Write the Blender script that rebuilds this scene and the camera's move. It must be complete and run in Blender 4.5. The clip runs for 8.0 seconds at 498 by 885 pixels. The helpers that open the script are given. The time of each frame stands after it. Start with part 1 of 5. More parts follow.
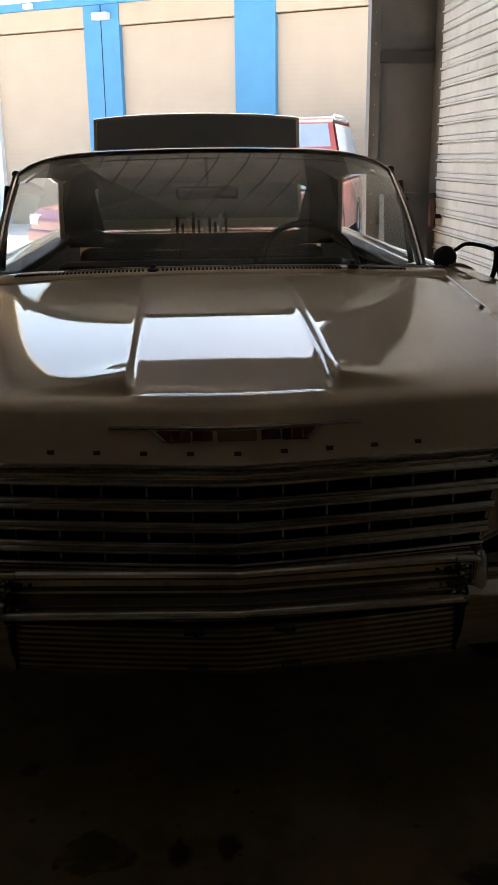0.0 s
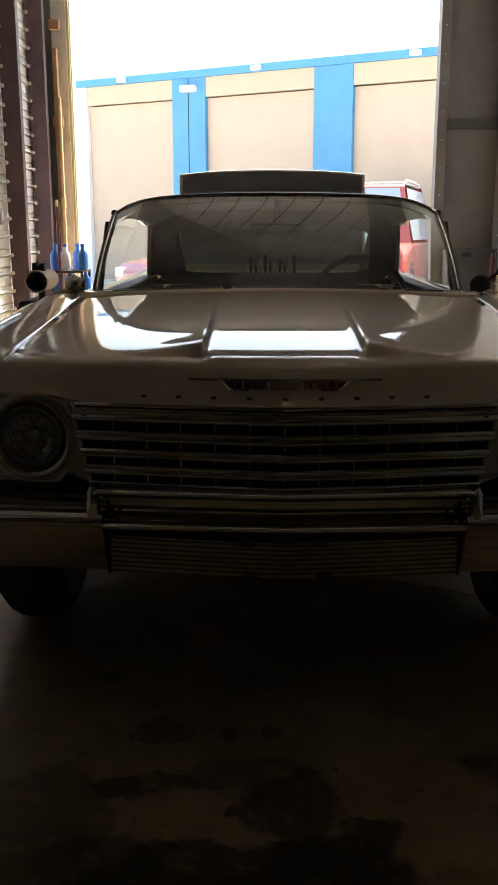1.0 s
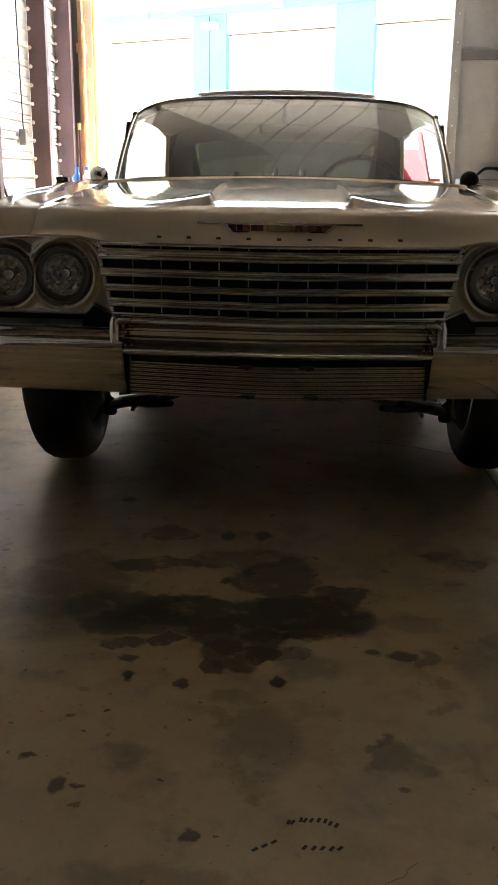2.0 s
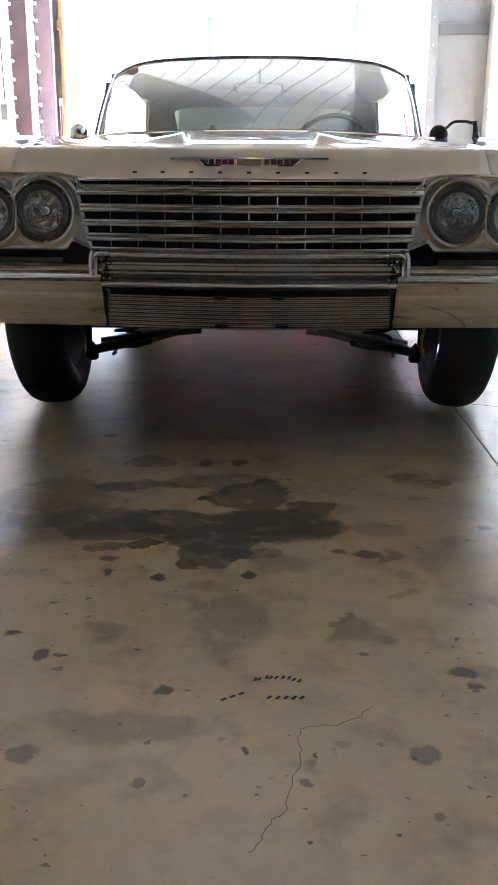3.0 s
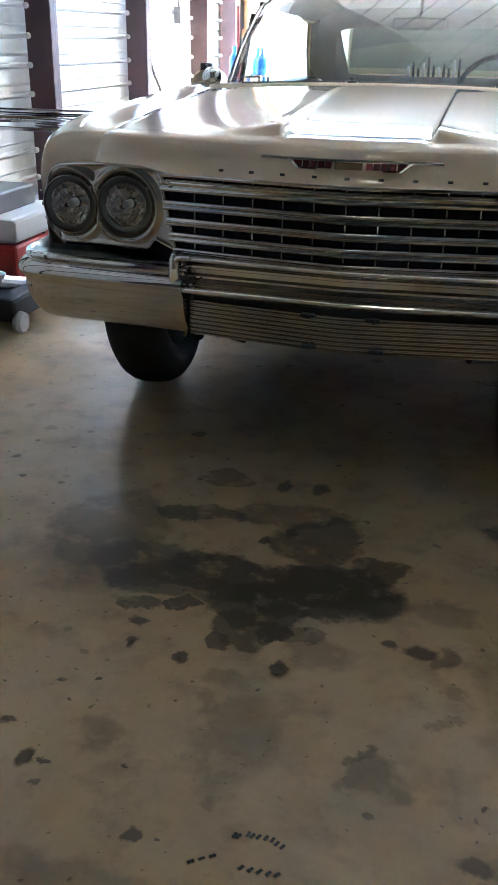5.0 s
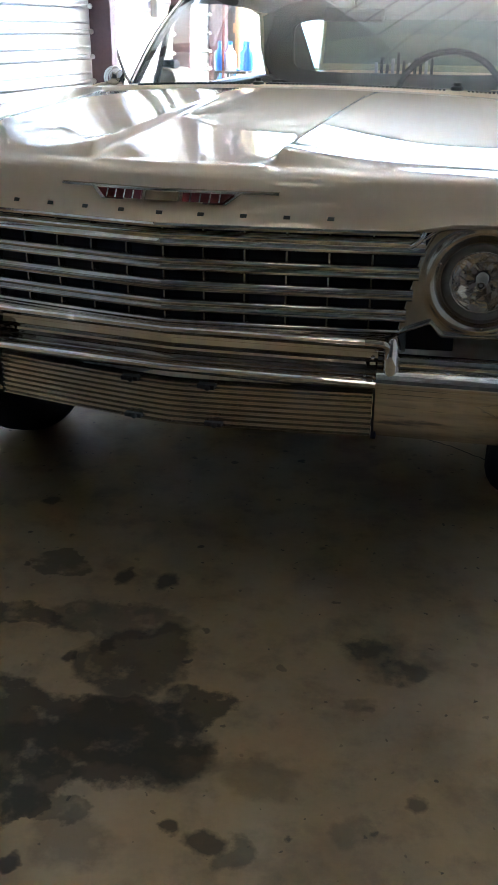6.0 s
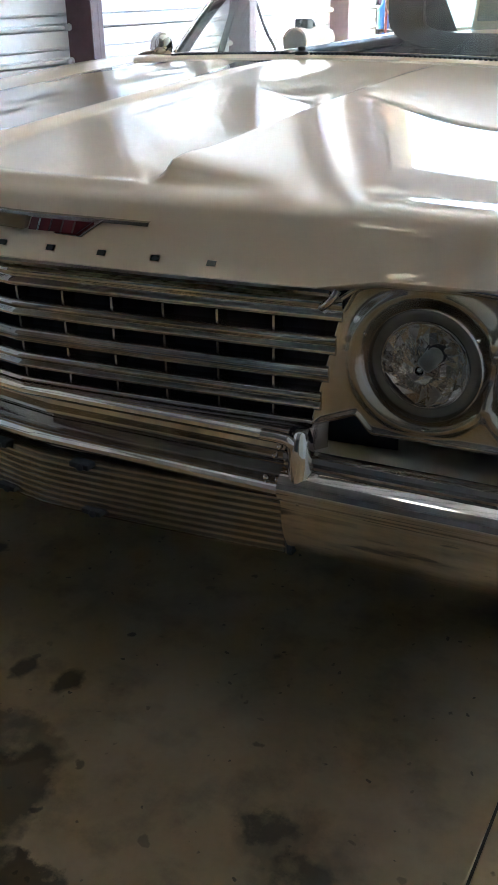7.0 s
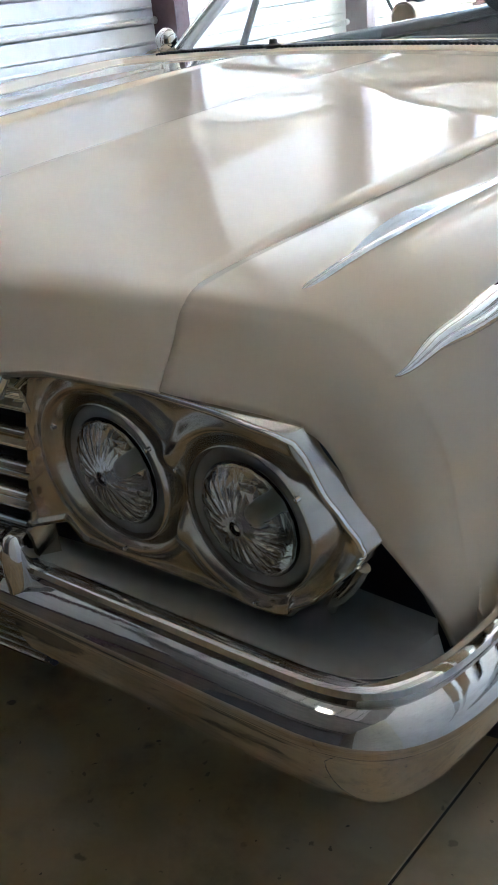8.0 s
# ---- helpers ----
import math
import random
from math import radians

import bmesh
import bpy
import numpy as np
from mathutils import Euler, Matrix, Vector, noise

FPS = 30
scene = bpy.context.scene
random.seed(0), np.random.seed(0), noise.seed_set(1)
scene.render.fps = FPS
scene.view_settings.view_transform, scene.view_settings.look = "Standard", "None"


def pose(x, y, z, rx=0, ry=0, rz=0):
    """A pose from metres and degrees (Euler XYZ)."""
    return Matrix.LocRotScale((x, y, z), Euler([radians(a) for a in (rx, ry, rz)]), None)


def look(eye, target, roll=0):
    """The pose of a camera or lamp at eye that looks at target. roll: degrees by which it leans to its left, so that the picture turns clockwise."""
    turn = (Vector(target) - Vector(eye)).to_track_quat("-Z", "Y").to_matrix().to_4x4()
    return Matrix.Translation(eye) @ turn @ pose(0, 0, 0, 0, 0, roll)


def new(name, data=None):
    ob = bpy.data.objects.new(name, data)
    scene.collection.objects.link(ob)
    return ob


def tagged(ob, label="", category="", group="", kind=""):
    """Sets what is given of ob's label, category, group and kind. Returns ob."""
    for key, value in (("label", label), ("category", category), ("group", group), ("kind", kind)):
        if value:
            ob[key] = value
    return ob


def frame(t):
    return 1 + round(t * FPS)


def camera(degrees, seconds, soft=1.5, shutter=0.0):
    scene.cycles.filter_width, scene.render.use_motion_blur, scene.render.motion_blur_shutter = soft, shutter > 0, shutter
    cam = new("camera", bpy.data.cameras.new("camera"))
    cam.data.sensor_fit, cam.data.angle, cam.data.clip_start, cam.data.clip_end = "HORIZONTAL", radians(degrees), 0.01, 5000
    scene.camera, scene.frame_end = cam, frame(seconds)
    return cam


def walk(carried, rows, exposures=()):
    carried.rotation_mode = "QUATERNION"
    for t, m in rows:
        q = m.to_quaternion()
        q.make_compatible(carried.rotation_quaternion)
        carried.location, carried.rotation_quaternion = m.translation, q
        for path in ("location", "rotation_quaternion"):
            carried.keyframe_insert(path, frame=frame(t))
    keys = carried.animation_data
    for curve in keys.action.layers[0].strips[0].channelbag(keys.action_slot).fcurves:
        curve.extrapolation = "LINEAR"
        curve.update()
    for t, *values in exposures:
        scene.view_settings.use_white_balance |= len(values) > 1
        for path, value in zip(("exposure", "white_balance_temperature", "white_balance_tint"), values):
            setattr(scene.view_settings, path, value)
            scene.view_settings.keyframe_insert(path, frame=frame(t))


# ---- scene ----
cam = camera(30.6, 8.0, soft=1.5)
PATH = [
    (0, (-0.078, 0.048, 1.434), (0.041, 1.954, 0.839), -0.7),
    (0.2, (-0.107, -0.047, 1.421), (-0.035, 1.877, 0.882), -0.5),
    (0.5, (-0.132, -0.196, 1.376), (-0.105, 1.738, 0.869), -0.2),
    (1, (-0.051, -0.514, 1.321), (-0.084, 1.432, 0.86), 0.0),
    (1.5, (0.038, -0.794, 1.236), (-0.028, 1.151, 0.775), -0.1),
    (1.9, (0.011, -0.958, 1.115), (-0.063, 0.97, 0.589), 0.6),
    (2, (0.016, -0.994, 1.087), (-0.052, 0.925, 0.527), 0.8),
    (2.2, (0.021, -1.06, 1.047), (-0.025, 0.841, 0.427), 1.0),
    (3.3, (0.095, -1.189, 0.922), (0.036, 0.727, 0.352), -0.2),
    (3.5, (0.108, -1.197, 0.94), (0.031, 0.718, 0.367), -0.6),
    (3.7, (0.105, -1.189, 0.986), (0.029, 0.72, 0.393), -0.5),
    (4, (0.094, -1.138, 1.042), (0.012, 0.76, 0.419), -0.7),
    (4.2, (0.121, -1.117, 1.138), (0.008, 0.773, 0.492), -1.3),
    (5.3, (0.414, -0.553, 1.262), (-0.065, 1.196, 0.418), 2.0),
    (5.5, (0.479, -0.414, 1.275), (-0.003, 1.334, 0.433), 2.1),
    (5.8, (0.597, -0.218, 1.261), (0.095, 1.533, 0.435), 0.7),
    (6, (0.696, -0.113, 1.258), (0.193, 1.637, 0.431), 0.6),
    (6.2, (0.803, 0.034, 1.264), (0.278, 1.762, 0.405), 0.6),
    (6.5, (0.894, 0.237, 1.277), (0.265, 1.904, 0.368), 0.9),
    (7, (1.0, 0.611, 1.269), (0.126, 2.167, 0.366), -0.6),
    (7.5, (1.152, 0.913, 1.271), (0.186, 2.377, 0.309), -1.9),
    (7.8, (1.273, 1.059, 1.268), (0.153, 2.449, 0.365), -4.6),
    (8, (1.347, 1.204, 1.272), (0.13, 2.493, 0.347), -5.5),
]
EXPOSURES = [(0.0, 1.88, 6900, 8), (0.5, 1.92, 7300, 8), (1.0, 2.0, 7100, 9), (1.6, 2.2, 6650, 10), (1.9, 3.2, 7000, 6), (2.2, 4.75, 6100, 6), (3.5, 5.38, 5350, 4), (4.2, 5.12, 5400, 3), (5.3, 4.97, 5150, 1), (6.5, 4.87, 5400, 2), (7.3, 4.9, 5250, 2), (8.0, 5.0, 5250, 2)]
walk(cam, [(t, look(eye, target, roll)) for t, eye, target, roll in PATH], EXPOSURES)

# ---- light ----
SUN_ELEV, SUN_AZ = 56.0, 28.0  # degrees; azimuth from +y, clockwise
world = bpy.data.worlds.new("sky")
scene.world = world
world.use_nodes = True
wn = world.node_tree.nodes
sky = wn.new("ShaderNodeTexSky")
sky.sky_type, sky.sun_disc = "NISHITA", False
sky.sun_elevation, sky.sun_rotation = radians(SUN_ELEV), radians(SUN_AZ)
sky.air_density, sky.dust_density = 1.0, 2.5
wn["Background"].inputs["Strength"].default_value = 0.15
world.node_tree.links.new(sky.outputs[0], wn["Background"].inputs["Color"])
sun = new("sun", bpy.data.lights.new("sun", "SUN"))
sun.data.energy, sun.data.angle, sun.data.color = 4.5, radians(0.53), (1.0, 0.95, 0.88)
se, sa = radians(SUN_ELEV), radians(SUN_AZ)
sun.matrix_world = look((0, 0, 30), Vector((0, 0, 30)) - Vector((math.sin(sa) * math.cos(se), math.cos(sa) * math.cos(se), math.sin(se))))

# ---- helpers of this scene ----
def part(name, bm, material, parent=None, label="", smooth=None, bevel=0.0):
    """Links a bmesh as one mesh object, under a thing or a part."""
    bmesh.ops.recalc_face_normals(bm, faces=bm.faces)
    me = bpy.data.meshes.new(name)
    bm.to_mesh(me)
    bm.free()
    me.materials.append(material)
    ob = new(name, me)
    if smooth is not None:
        me.shade_smooth()
        if smooth < 180:
            me.set_sharp_from_angle(angle=radians(smooth))
    if bevel:
        mod = ob.modifiers.new("edge", "BEVEL")
        mod.width, mod.segments, mod.limit_method, mod.angle_limit = bevel, 2, "ANGLE", radians(40)
    if parent is not None:
        ob.parent = parent
    if label:
        ob["label"] = label
    return ob


def thing(name, label, category, group="", at=(0, 0, 0), rz=0.0):
    ob = tagged(new(name), label, category, group)
    ob.empty_display_size = 0.1
    ob.matrix_basis = pose(*at, 0, 0, rz)
    return ob


def box(x0, x1, y0, y1, z0, z1, bm=None):
    bm = bm or bmesh.new()
    v = [bm.verts.new((x, y, z)) for x in (x0, x1) for y in (y0, y1) for z in (z0, z1)]
    for f in ((0, 1, 3, 2), (4, 6, 7, 5), (0, 4, 5, 1), (2, 3, 7, 6), (0, 2, 6, 4), (1, 5, 7, 3)):
        bm.faces.new([v[i] for i in f])
    return bm


def grid(rows, closed=False, bm=None, caps=False):
    """A sheet through rows of points. closed: every row is a ring."""
    bm = bm or bmesh.new()
    vs = [[bm.verts.new(p) for p in row] for row in rows]
    n = len(rows[0])
    for a, b in zip(vs, vs[1:]):
        for i in range(n if closed else n - 1):
            j = (i + 1) % n
            bm.faces.new((a[i], a[j], b[j], b[i]))
    if caps:
        bm.faces.new(vs[0])
        bm.faces.new(vs[-1][::-1])
    return bm


def spline(points, steps):
    """Points on a smooth line through the given ones."""
    p = [Vector(q) for q in points]
    p = [2 * p[0] - p[1]] + p + [2 * p[-1] - p[-2]]
    out = []
    for i in range(1, len(p) - 2):
        a, b, c, d = p[i - 1:i + 3]
        for k in range(steps):
            t = k / steps
            out.append(0.5 * ((2 * b) + (c - a) * t + (2 * a - 5 * b + 4 * c - d) * t * t + (3 * b - a - 3 * c + d) * t ** 3))
    return out + [p[-2]]


def loft(net, su, sv):
    """A smooth sheet through a net of points (rows of equal length)."""
    rows = [spline(r, sv) for r in net]
    cols = [spline(c, su) for c in zip(*rows)]
    return [list(r) for r in zip(*cols)]


def sweep(path, profile, bm=None, closed=True, caps=True):
    """Carries a profile of (out, up) along a path; out is level, to the right of the way."""
    path = [Vector(p) for p in path]
    rows = []
    for i, p in enumerate(path):
        t = path[min(i + 1, len(path) - 1)] - path[max(i - 1, 0)]
        out = Vector((t.y, -t.x, 0)).normalized()
        rows.append([p + out * a + Vector((0, 0, b)) for a, b in profile])
    return grid(rows, closed, bm, caps and closed)


def tube(path, radius, sides=8, bm=None):
    """A round bar along a path."""
    path = [Vector(p) for p in path]
    rows, up = [], Vector((0.13, 0.21, 0.97))
    for i, p in enumerate(path):
        t = (path[min(i + 1, len(path) - 1)] - path[max(i - 1, 0)]).normalized()
        a = t.cross(up)
        if a.length < 0.2:
            a = t.cross(Vector((1, 0, 0.1)))
        a.normalize()
        b = t.cross(a)
        r = radius[i] if isinstance(radius, (list, tuple)) else radius
        rows.append([p + (a * math.cos(k) + b * math.sin(k)) * r for k in [math.tau * j / sides for j in range(sides)]])
    return grid(rows, True, bm, True)


def lathe(profile, centre, axis="y", sides=40, bm=None, caps=False):
    """Turns a profile of (radius, along) round an axis."""
    c = Vector(centre)
    rows = []
    for r, h in profile:
        ring = []
        for j in range(sides):
            k = math.tau * j / sides
            u, v = r * math.cos(k), r * math.sin(k)
            ring.append(c + Vector({"x": (h, u, v), "y": (u, h, v), "z": (u, v, h)}[axis]))
        rows.append(ring)
    return grid(rows, True, bm, caps)


def mirrored(bm):
    bm = bm.copy()
    for v in bm.verts:
        v.co.x = -v.co.x
    bmesh.ops.reverse_faces(bm, faces=bm.faces)
    return bm


# ---- materials ----
def mat(name, color, rough=0.5, metal=0.0, vary=0.12, scale=6.0, fine=60.0, bump=0.1, dirt=None, coat=0.0, piece=0.0, **more):
    """A surface with soft blotches, fine grain in colour and roughness, and a little relief."""
    m = bpy.data.materials.new(name)
    m.use_nodes = True
    nt = m.node_tree
    n, l = nt.nodes, nt.links
    b = n["Principled BSDF"]
    co = n.new("ShaderNodeTexCoord").outputs["Object"]
    big, small = n.new("ShaderNodeTexNoise"), n.new("ShaderNodeTexNoise")
    for tex, s in ((big, scale), (small, fine)):
        tex.inputs["Scale"].default_value, tex.inputs["Detail"].default_value = s, 6
        l.new(co, tex.inputs["Vector"])
    ramp = n.new("ShaderNodeMapRange")
    ramp.inputs["From Min"].default_value, ramp.inputs["From Max"].default_value = 0.3, 0.7
    ramp.inputs["To Min"].default_value, ramp.inputs["To Max"].default_value = 1 - vary, 1 + vary
    l.new(big.outputs["Fac"], ramp.inputs["Value"])
    ramp2 = n.new("ShaderNodeMapRange")
    ramp2.inputs["To Min"].default_value, ramp2.inputs["To Max"].default_value = 1 - vary * 0.6, 1 + vary * 0.6
    l.new(small.outputs["Fac"], ramp2.inputs["Value"])
    mul = n.new("ShaderNodeMath")
    mul.operation = "MULTIPLY"
    l.new(ramp.outputs[0], mul.inputs[0])
    l.new(ramp2.outputs[0], mul.inputs[1])
    last = mul.outputs[0]
    if piece:
        info = n.new("ShaderNodeObjectInfo")
        r3 = n.new("ShaderNodeMapRange")
        r3.inputs["To Min"].default_value, r3.inputs["To Max"].default_value = 1 - piece, 1 + piece
        l.new(info.outputs["Random"], r3.inputs["Value"])
        m3 = n.new("ShaderNodeMath")
        m3.operation = "MULTIPLY"
        l.new(last, m3.inputs[0])
        l.new(r3.outputs[0], m3.inputs[1])
        last = m3.outputs[0]
    mix = n.new("ShaderNodeMix")
    mix.data_type, mix.blend_type = "RGBA", "MULTIPLY"
    mix.inputs["Factor"].default_value = 1.0
    mix.inputs[6].default_value = (*color, 1)
    l.new(last, mix.inputs[7])
    col = mix.outputs[2]
    if dirt:
        dcol, amount, dscale = dirt
        dn = n.new("ShaderNodeTexNoise")
        dn.inputs["Scale"].default_value, dn.inputs["Detail"].default_value, dn.inputs["Roughness"].default_value = dscale, 8, 0.65
        l.new(co, dn.inputs["Vector"])
        dr = n.new("ShaderNodeMapRange")
        dr.inputs["From Min"].default_value, dr.inputs["From Max"].default_value = 0.52, 0.68
        dr.inputs["To Max"].default_value = amount
        l.new(dn.outputs["Fac"], dr.inputs["Value"])
        dm = n.new("ShaderNodeMix")
        dm.data_type = "RGBA"
        dm.inputs[7].default_value = (*dcol, 1)
        l.new(dr.outputs[0], dm.inputs["Factor"])
        l.new(col, dm.inputs[6])
        col = dm.outputs[2]
    l.new(col, b.inputs["Base Color"])
    rr = n.new("ShaderNodeMapRange")
    rr.inputs["To Min"].default_value, rr.inputs["To Max"].default_value = rough * 0.8, min(1.0, rough * 1.2)
    l.new(big.outputs["Fac"], rr.inputs["Value"])
    l.new(rr.outputs[0], b.inputs["Roughness"])
    b.inputs["Metallic"].default_value = metal
    b.inputs["Coat Weight"].default_value = coat
    b.inputs["Coat Roughness"].default_value = 0.012
    if bump:
        bu = n.new("ShaderNodeBump")
        bu.inputs["Strength"].default_value, bu.inputs["Distance"].default_value = bump, 0.01
        l.new(small.outputs["Fac"], bu.inputs["Height"])
        l.new(bu.outputs[0], b.inputs["Normal"])
    for key, value in more.items():
        b.inputs[key.replace("_", " ")].default_value = value
    return m


def glass(name, tint, rough=0.0):
    m = bpy.data.materials.new(name)
    m.use_nodes = True
    b = m.node_tree.nodes["Principled BSDF"]
    b.inputs["Base Color"].default_value = (*tint, 1)
    b.inputs["Transmission Weight"].default_value = 1
    b.inputs["Roughness"].default_value = rough
    b.inputs["IOR"].default_value = 1.45
    return m


def glow(name, color, strength):
    m = bpy.data.materials.new(name)
    m.use_nodes = True
    b = m.node_tree.nodes["Principled BSDF"]
    b.inputs["Base Color"].default_value = (*color, 1)
    b.inputs["Emission Color"].default_value = (*color, 1)
    b.inputs["Emission Strength"].default_value = strength
    return m


PAINT = mat("cream_paint", (0.74, 0.61, 0.44), 0.6, 0, 0.03, 2, 300, 0.0, coat=1.0, Specular_IOR_Level=0.06, Coat_Roughness=0.0, Coat_IOR=1.4)
CHROME = mat("chrome", (0.82, 0.80, 0.775), 0.06, 1, 0.05, 9, 120, 0.01)
WORN_CHROME = mat("worn_chrome", (0.68, 0.66, 0.635), 0.12, 1, 0.1, 7, 90, 0.03, dirt=((0.3, 0.25, 0.2), 0.35, 14))
DULL_METAL = mat("dull_aluminium", (0.42, 0.41, 0.4), 0.32, 1, 0.1, 12, 100, 0.03)
BLACK = mat("black_rubber", (0.02, 0.02, 0.021), 0.7, 0, 0.2, 15, 120, 0.2)
DARK = mat("dark_underbody", (0.025, 0.025, 0.028), 0.75, 0, 0.3, 10, 80, 0.3)
# near-black that stands in for shade in openings; also fills dark seams
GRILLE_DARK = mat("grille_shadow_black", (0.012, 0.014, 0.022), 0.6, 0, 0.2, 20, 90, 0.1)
TRIM_VINYL = mat("dark_vinyl", (0.028, 0.027, 0.026), 0.6, 0, 0.15, 10, 200, 0.15)
# grey cloth taken down to near-black: the cabin's shade sits in its colour
HEADLINER = mat("shaded_headliner", (0.02, 0.02, 0.02), 0.9, 0, 0.08, 10, 200, 0.0)
LAMP_RIM = mat("dull_lamp_glass_rim", (0.22, 0.21, 0.195), 0.22, 0.2, 0.1, 10, 90, 0.0, coat=0.5)
DECK = mat("bare_roof_steel", (0.27, 0.265, 0.26), 0.6, 0, 0.15, 3, 40, 0.1)
LID_GREY = mat("dark_primer", (0.26, 0.255, 0.25), 0.7, 0, 0.1, 4, 60, 0.05)
PANEL_DULL = mat("dull_ribbed_aluminium", (0.50, 0.465, 0.42), 0.24, 1, 0.12, 8, 90, 0.03)
STRAP = mat("dark_roof_strap", (0.15, 0.15, 0.155), 0.7, 0, 0.1, 5, 50, 0.1)
GLASS = glass("clear_glass", (0.93, 0.97, 0.95))
TINT_GLASS = glass("green_tinted_glass", (0.55, 0.66, 0.62))
CONCRETE = mat("outdoor_concrete", (0.64, 0.61, 0.56), 0.85, 0, 0.12, 0.8, 30, 0.3)
WHITE_PANEL = mat("white_steel_panel", (0.82, 0.84, 0.86), 0.38, 0, 0.06, 3, 40, 0.04, dirt=((0.3, 0.27, 0.25), 0.25, 5))
PURPLE_STEEL = mat("oxide_primed_steel", (0.10, 0.06, 0.07), 0.5, 0, 0.25, 5, 50, 0.15)
GREY_PANEL = mat("grey_sheet_steel", (0.19, 0.185, 0.185), 0.5, 0, 0.1, 3, 40, 0.08, dirt=((0.12, 0.11, 0.1), 0.4, 4))
GALV = mat("galvanised_steel", (0.55, 0.56, 0.56), 0.35, 0.8, 0.12, 12, 60, 0.05)
INSULATION = mat("white_roof_insulation", (0.60, 0.60, 0.61), 0.6, 0, 0.08, 2, 30, 0.3)
TAN = mat("tan_door_steel", (0.54, 0.43, 0.32), 0.6, 0, 0.04, 1.5, 30, 0.05)
TAN_STUCCO = mat("tan_stucco", (0.55, 0.44, 0.32), 0.9, 0, 0.05, 2, 80, 0.4)
BLUE = mat("blue_painted_steel", (0.08, 0.30, 0.53), 0.55, 0, 0.06, 2, 40, 0.05)
WHITE = mat("white_plastic", (0.8, 0.8, 0.78), 0.5, 0, 0.04, 5, 60, 0.02)
RED_PAINT = mat("red_car_paint", (0.52, 0.10, 0.07), 0.35, 0, 0.05, 3, 200, 0.0, coat=1.0)
MAROON = mat("maroon_car_paint", (0.22, 0.02, 0.03), 0.35, 0, 0.05, 3, 200, 0.0, coat=1.0)
RED_LACQUER = mat("red_lacquer", (0.13, 0.009, 0.01), 0.3, 0, 0.1, 30, 200, 0.0, coat=0.6)
WOOD = mat("raw_timber", (0.52, 0.32, 0.18), 0.7, 0, 0.2, 4, 60, 0.2)
ORANGE = mat("tan_strap", (0.72, 0.5, 0.28), 0.7, 0, 0.15, 20, 100, 0.2)
CARDBOARD = mat("tan_cardboard", (0.4, 0.31, 0.22), 0.85, 0, 0.1, 10, 90, 0.1)
BLUE_PLASTIC = mat("blue_plastic", (0.03, 0.16, 0.55), 0.4, 0, 0.1, 10, 90, 0.05)
RED_PLASTIC = mat("red_plastic", (0.55, 0.04, 0.03), 0.4, 0, 0.1, 10, 90, 0.05)
GREY_RING = mat("grey_retainer", (0.24, 0.225, 0.205), 0.4, 0.4, 0.1, 10, 90, 0.05)
YELLOW = mat("yellow_strip", (0.62, 0.55, 0.24), 0.5, 0, 0.1, 10, 90, 0.05)
# darker than the body cream: the shade over the bumper is in the colour
FILLER = mat("shaded_filler_paint", (0.34, 0.31, 0.265), 0.3, 0, 0.12, 8, 90, 0.03)
BUMPER_CHROME = mat("bumper_chrome", (0.66, 0.635, 0.60), 0.05, 1, 0.06, 5, 60, 0.008, dirt=((0.3, 0.25, 0.2), 0.25, 9))
LETTER_DARK = mat("dark_letter_metal", (0.03, 0.028, 0.026), 0.4, 0, 0.1, 30, 90, 0.0)
BEZEL_CHROME = mat("bezel_chrome", (0.52, 0.485, 0.43), 0.2, 1, 0.1, 9, 90, 0.02)
# for wall panels out of view: added to dim the front and tint chrome
BOARD = mat("brown_unseen_panel", (0.31, 0.255, 0.20), 0.7, 0, 0.2, 2, 50, 0.15)
BACK_GREY = mat("dull_grey_board", (0.13, 0.125, 0.12), 0.8, 0, 0.15, 2, 30, 0.1)
CREAM_STEEL = mat("cream_coated_steel", (0.8, 0.78, 0.7), 0.5, 0, 0.08, 4, 60, 0.04, dirt=((0.3, 0.26, 0.18), 0.3, 7))

BIN_GREY = mat("dark_bin_steel", (0.07, 0.07, 0.072), 0.55, 0, 0.15, 4, 60, 0.1)

# ---- floor ----
WALL_L, WALL_R, DOOR_Y, BACK_Y = -2.45, 2.38, 9.6, -5.0
OPEN_L, OPEN_R, OPEN_TOP = -2.07, 1.75, 4.0


# one old wet stain on the concrete, in lobes: centre x, y, half sizes, strength
WET = [(-0.079, 1.006, 0.13, 0.068, 0.82), (-0.309, 1.078, 0.175, 0.074, 0.7), (-0.076, 1.136, 0.357, 0.092, 0.85), (0.022, 1.078, 0.182, 0.078, 0.85), (-0.075, 0.934, 0.097, 0.064, 0.8), (0.046, 0.931, 0.062, 0.035, 0.55), (-0.412, 1.143, 0.143, 0.111, 0.65), (-0.56, 1.307, 0.168, 0.198, 0.5), (0.013, 1.374, 0.117, 0.131, 0.75), (-0.327, 1.444, 0.16, 0.044, 0.75), (-0.084, 1.501, 0.175, 0.07, 0.5), (-0.357, 0.96, 0.071, 0.026, 0.75), (-0.262, 0.982, 0.033, 0.024, 0.85), (-0.129, 0.873, 0.033, 0.024, 0.8), (-0.311, 1.695, 0.087, 0.039, 0.6), (0.001, 0.925, 0.039, 0.032, 0.8), (0.094, 1.183, 0.164, 0.072, 0.85), (0.191, 1.27, 0.078, 0.059, 0.8)]
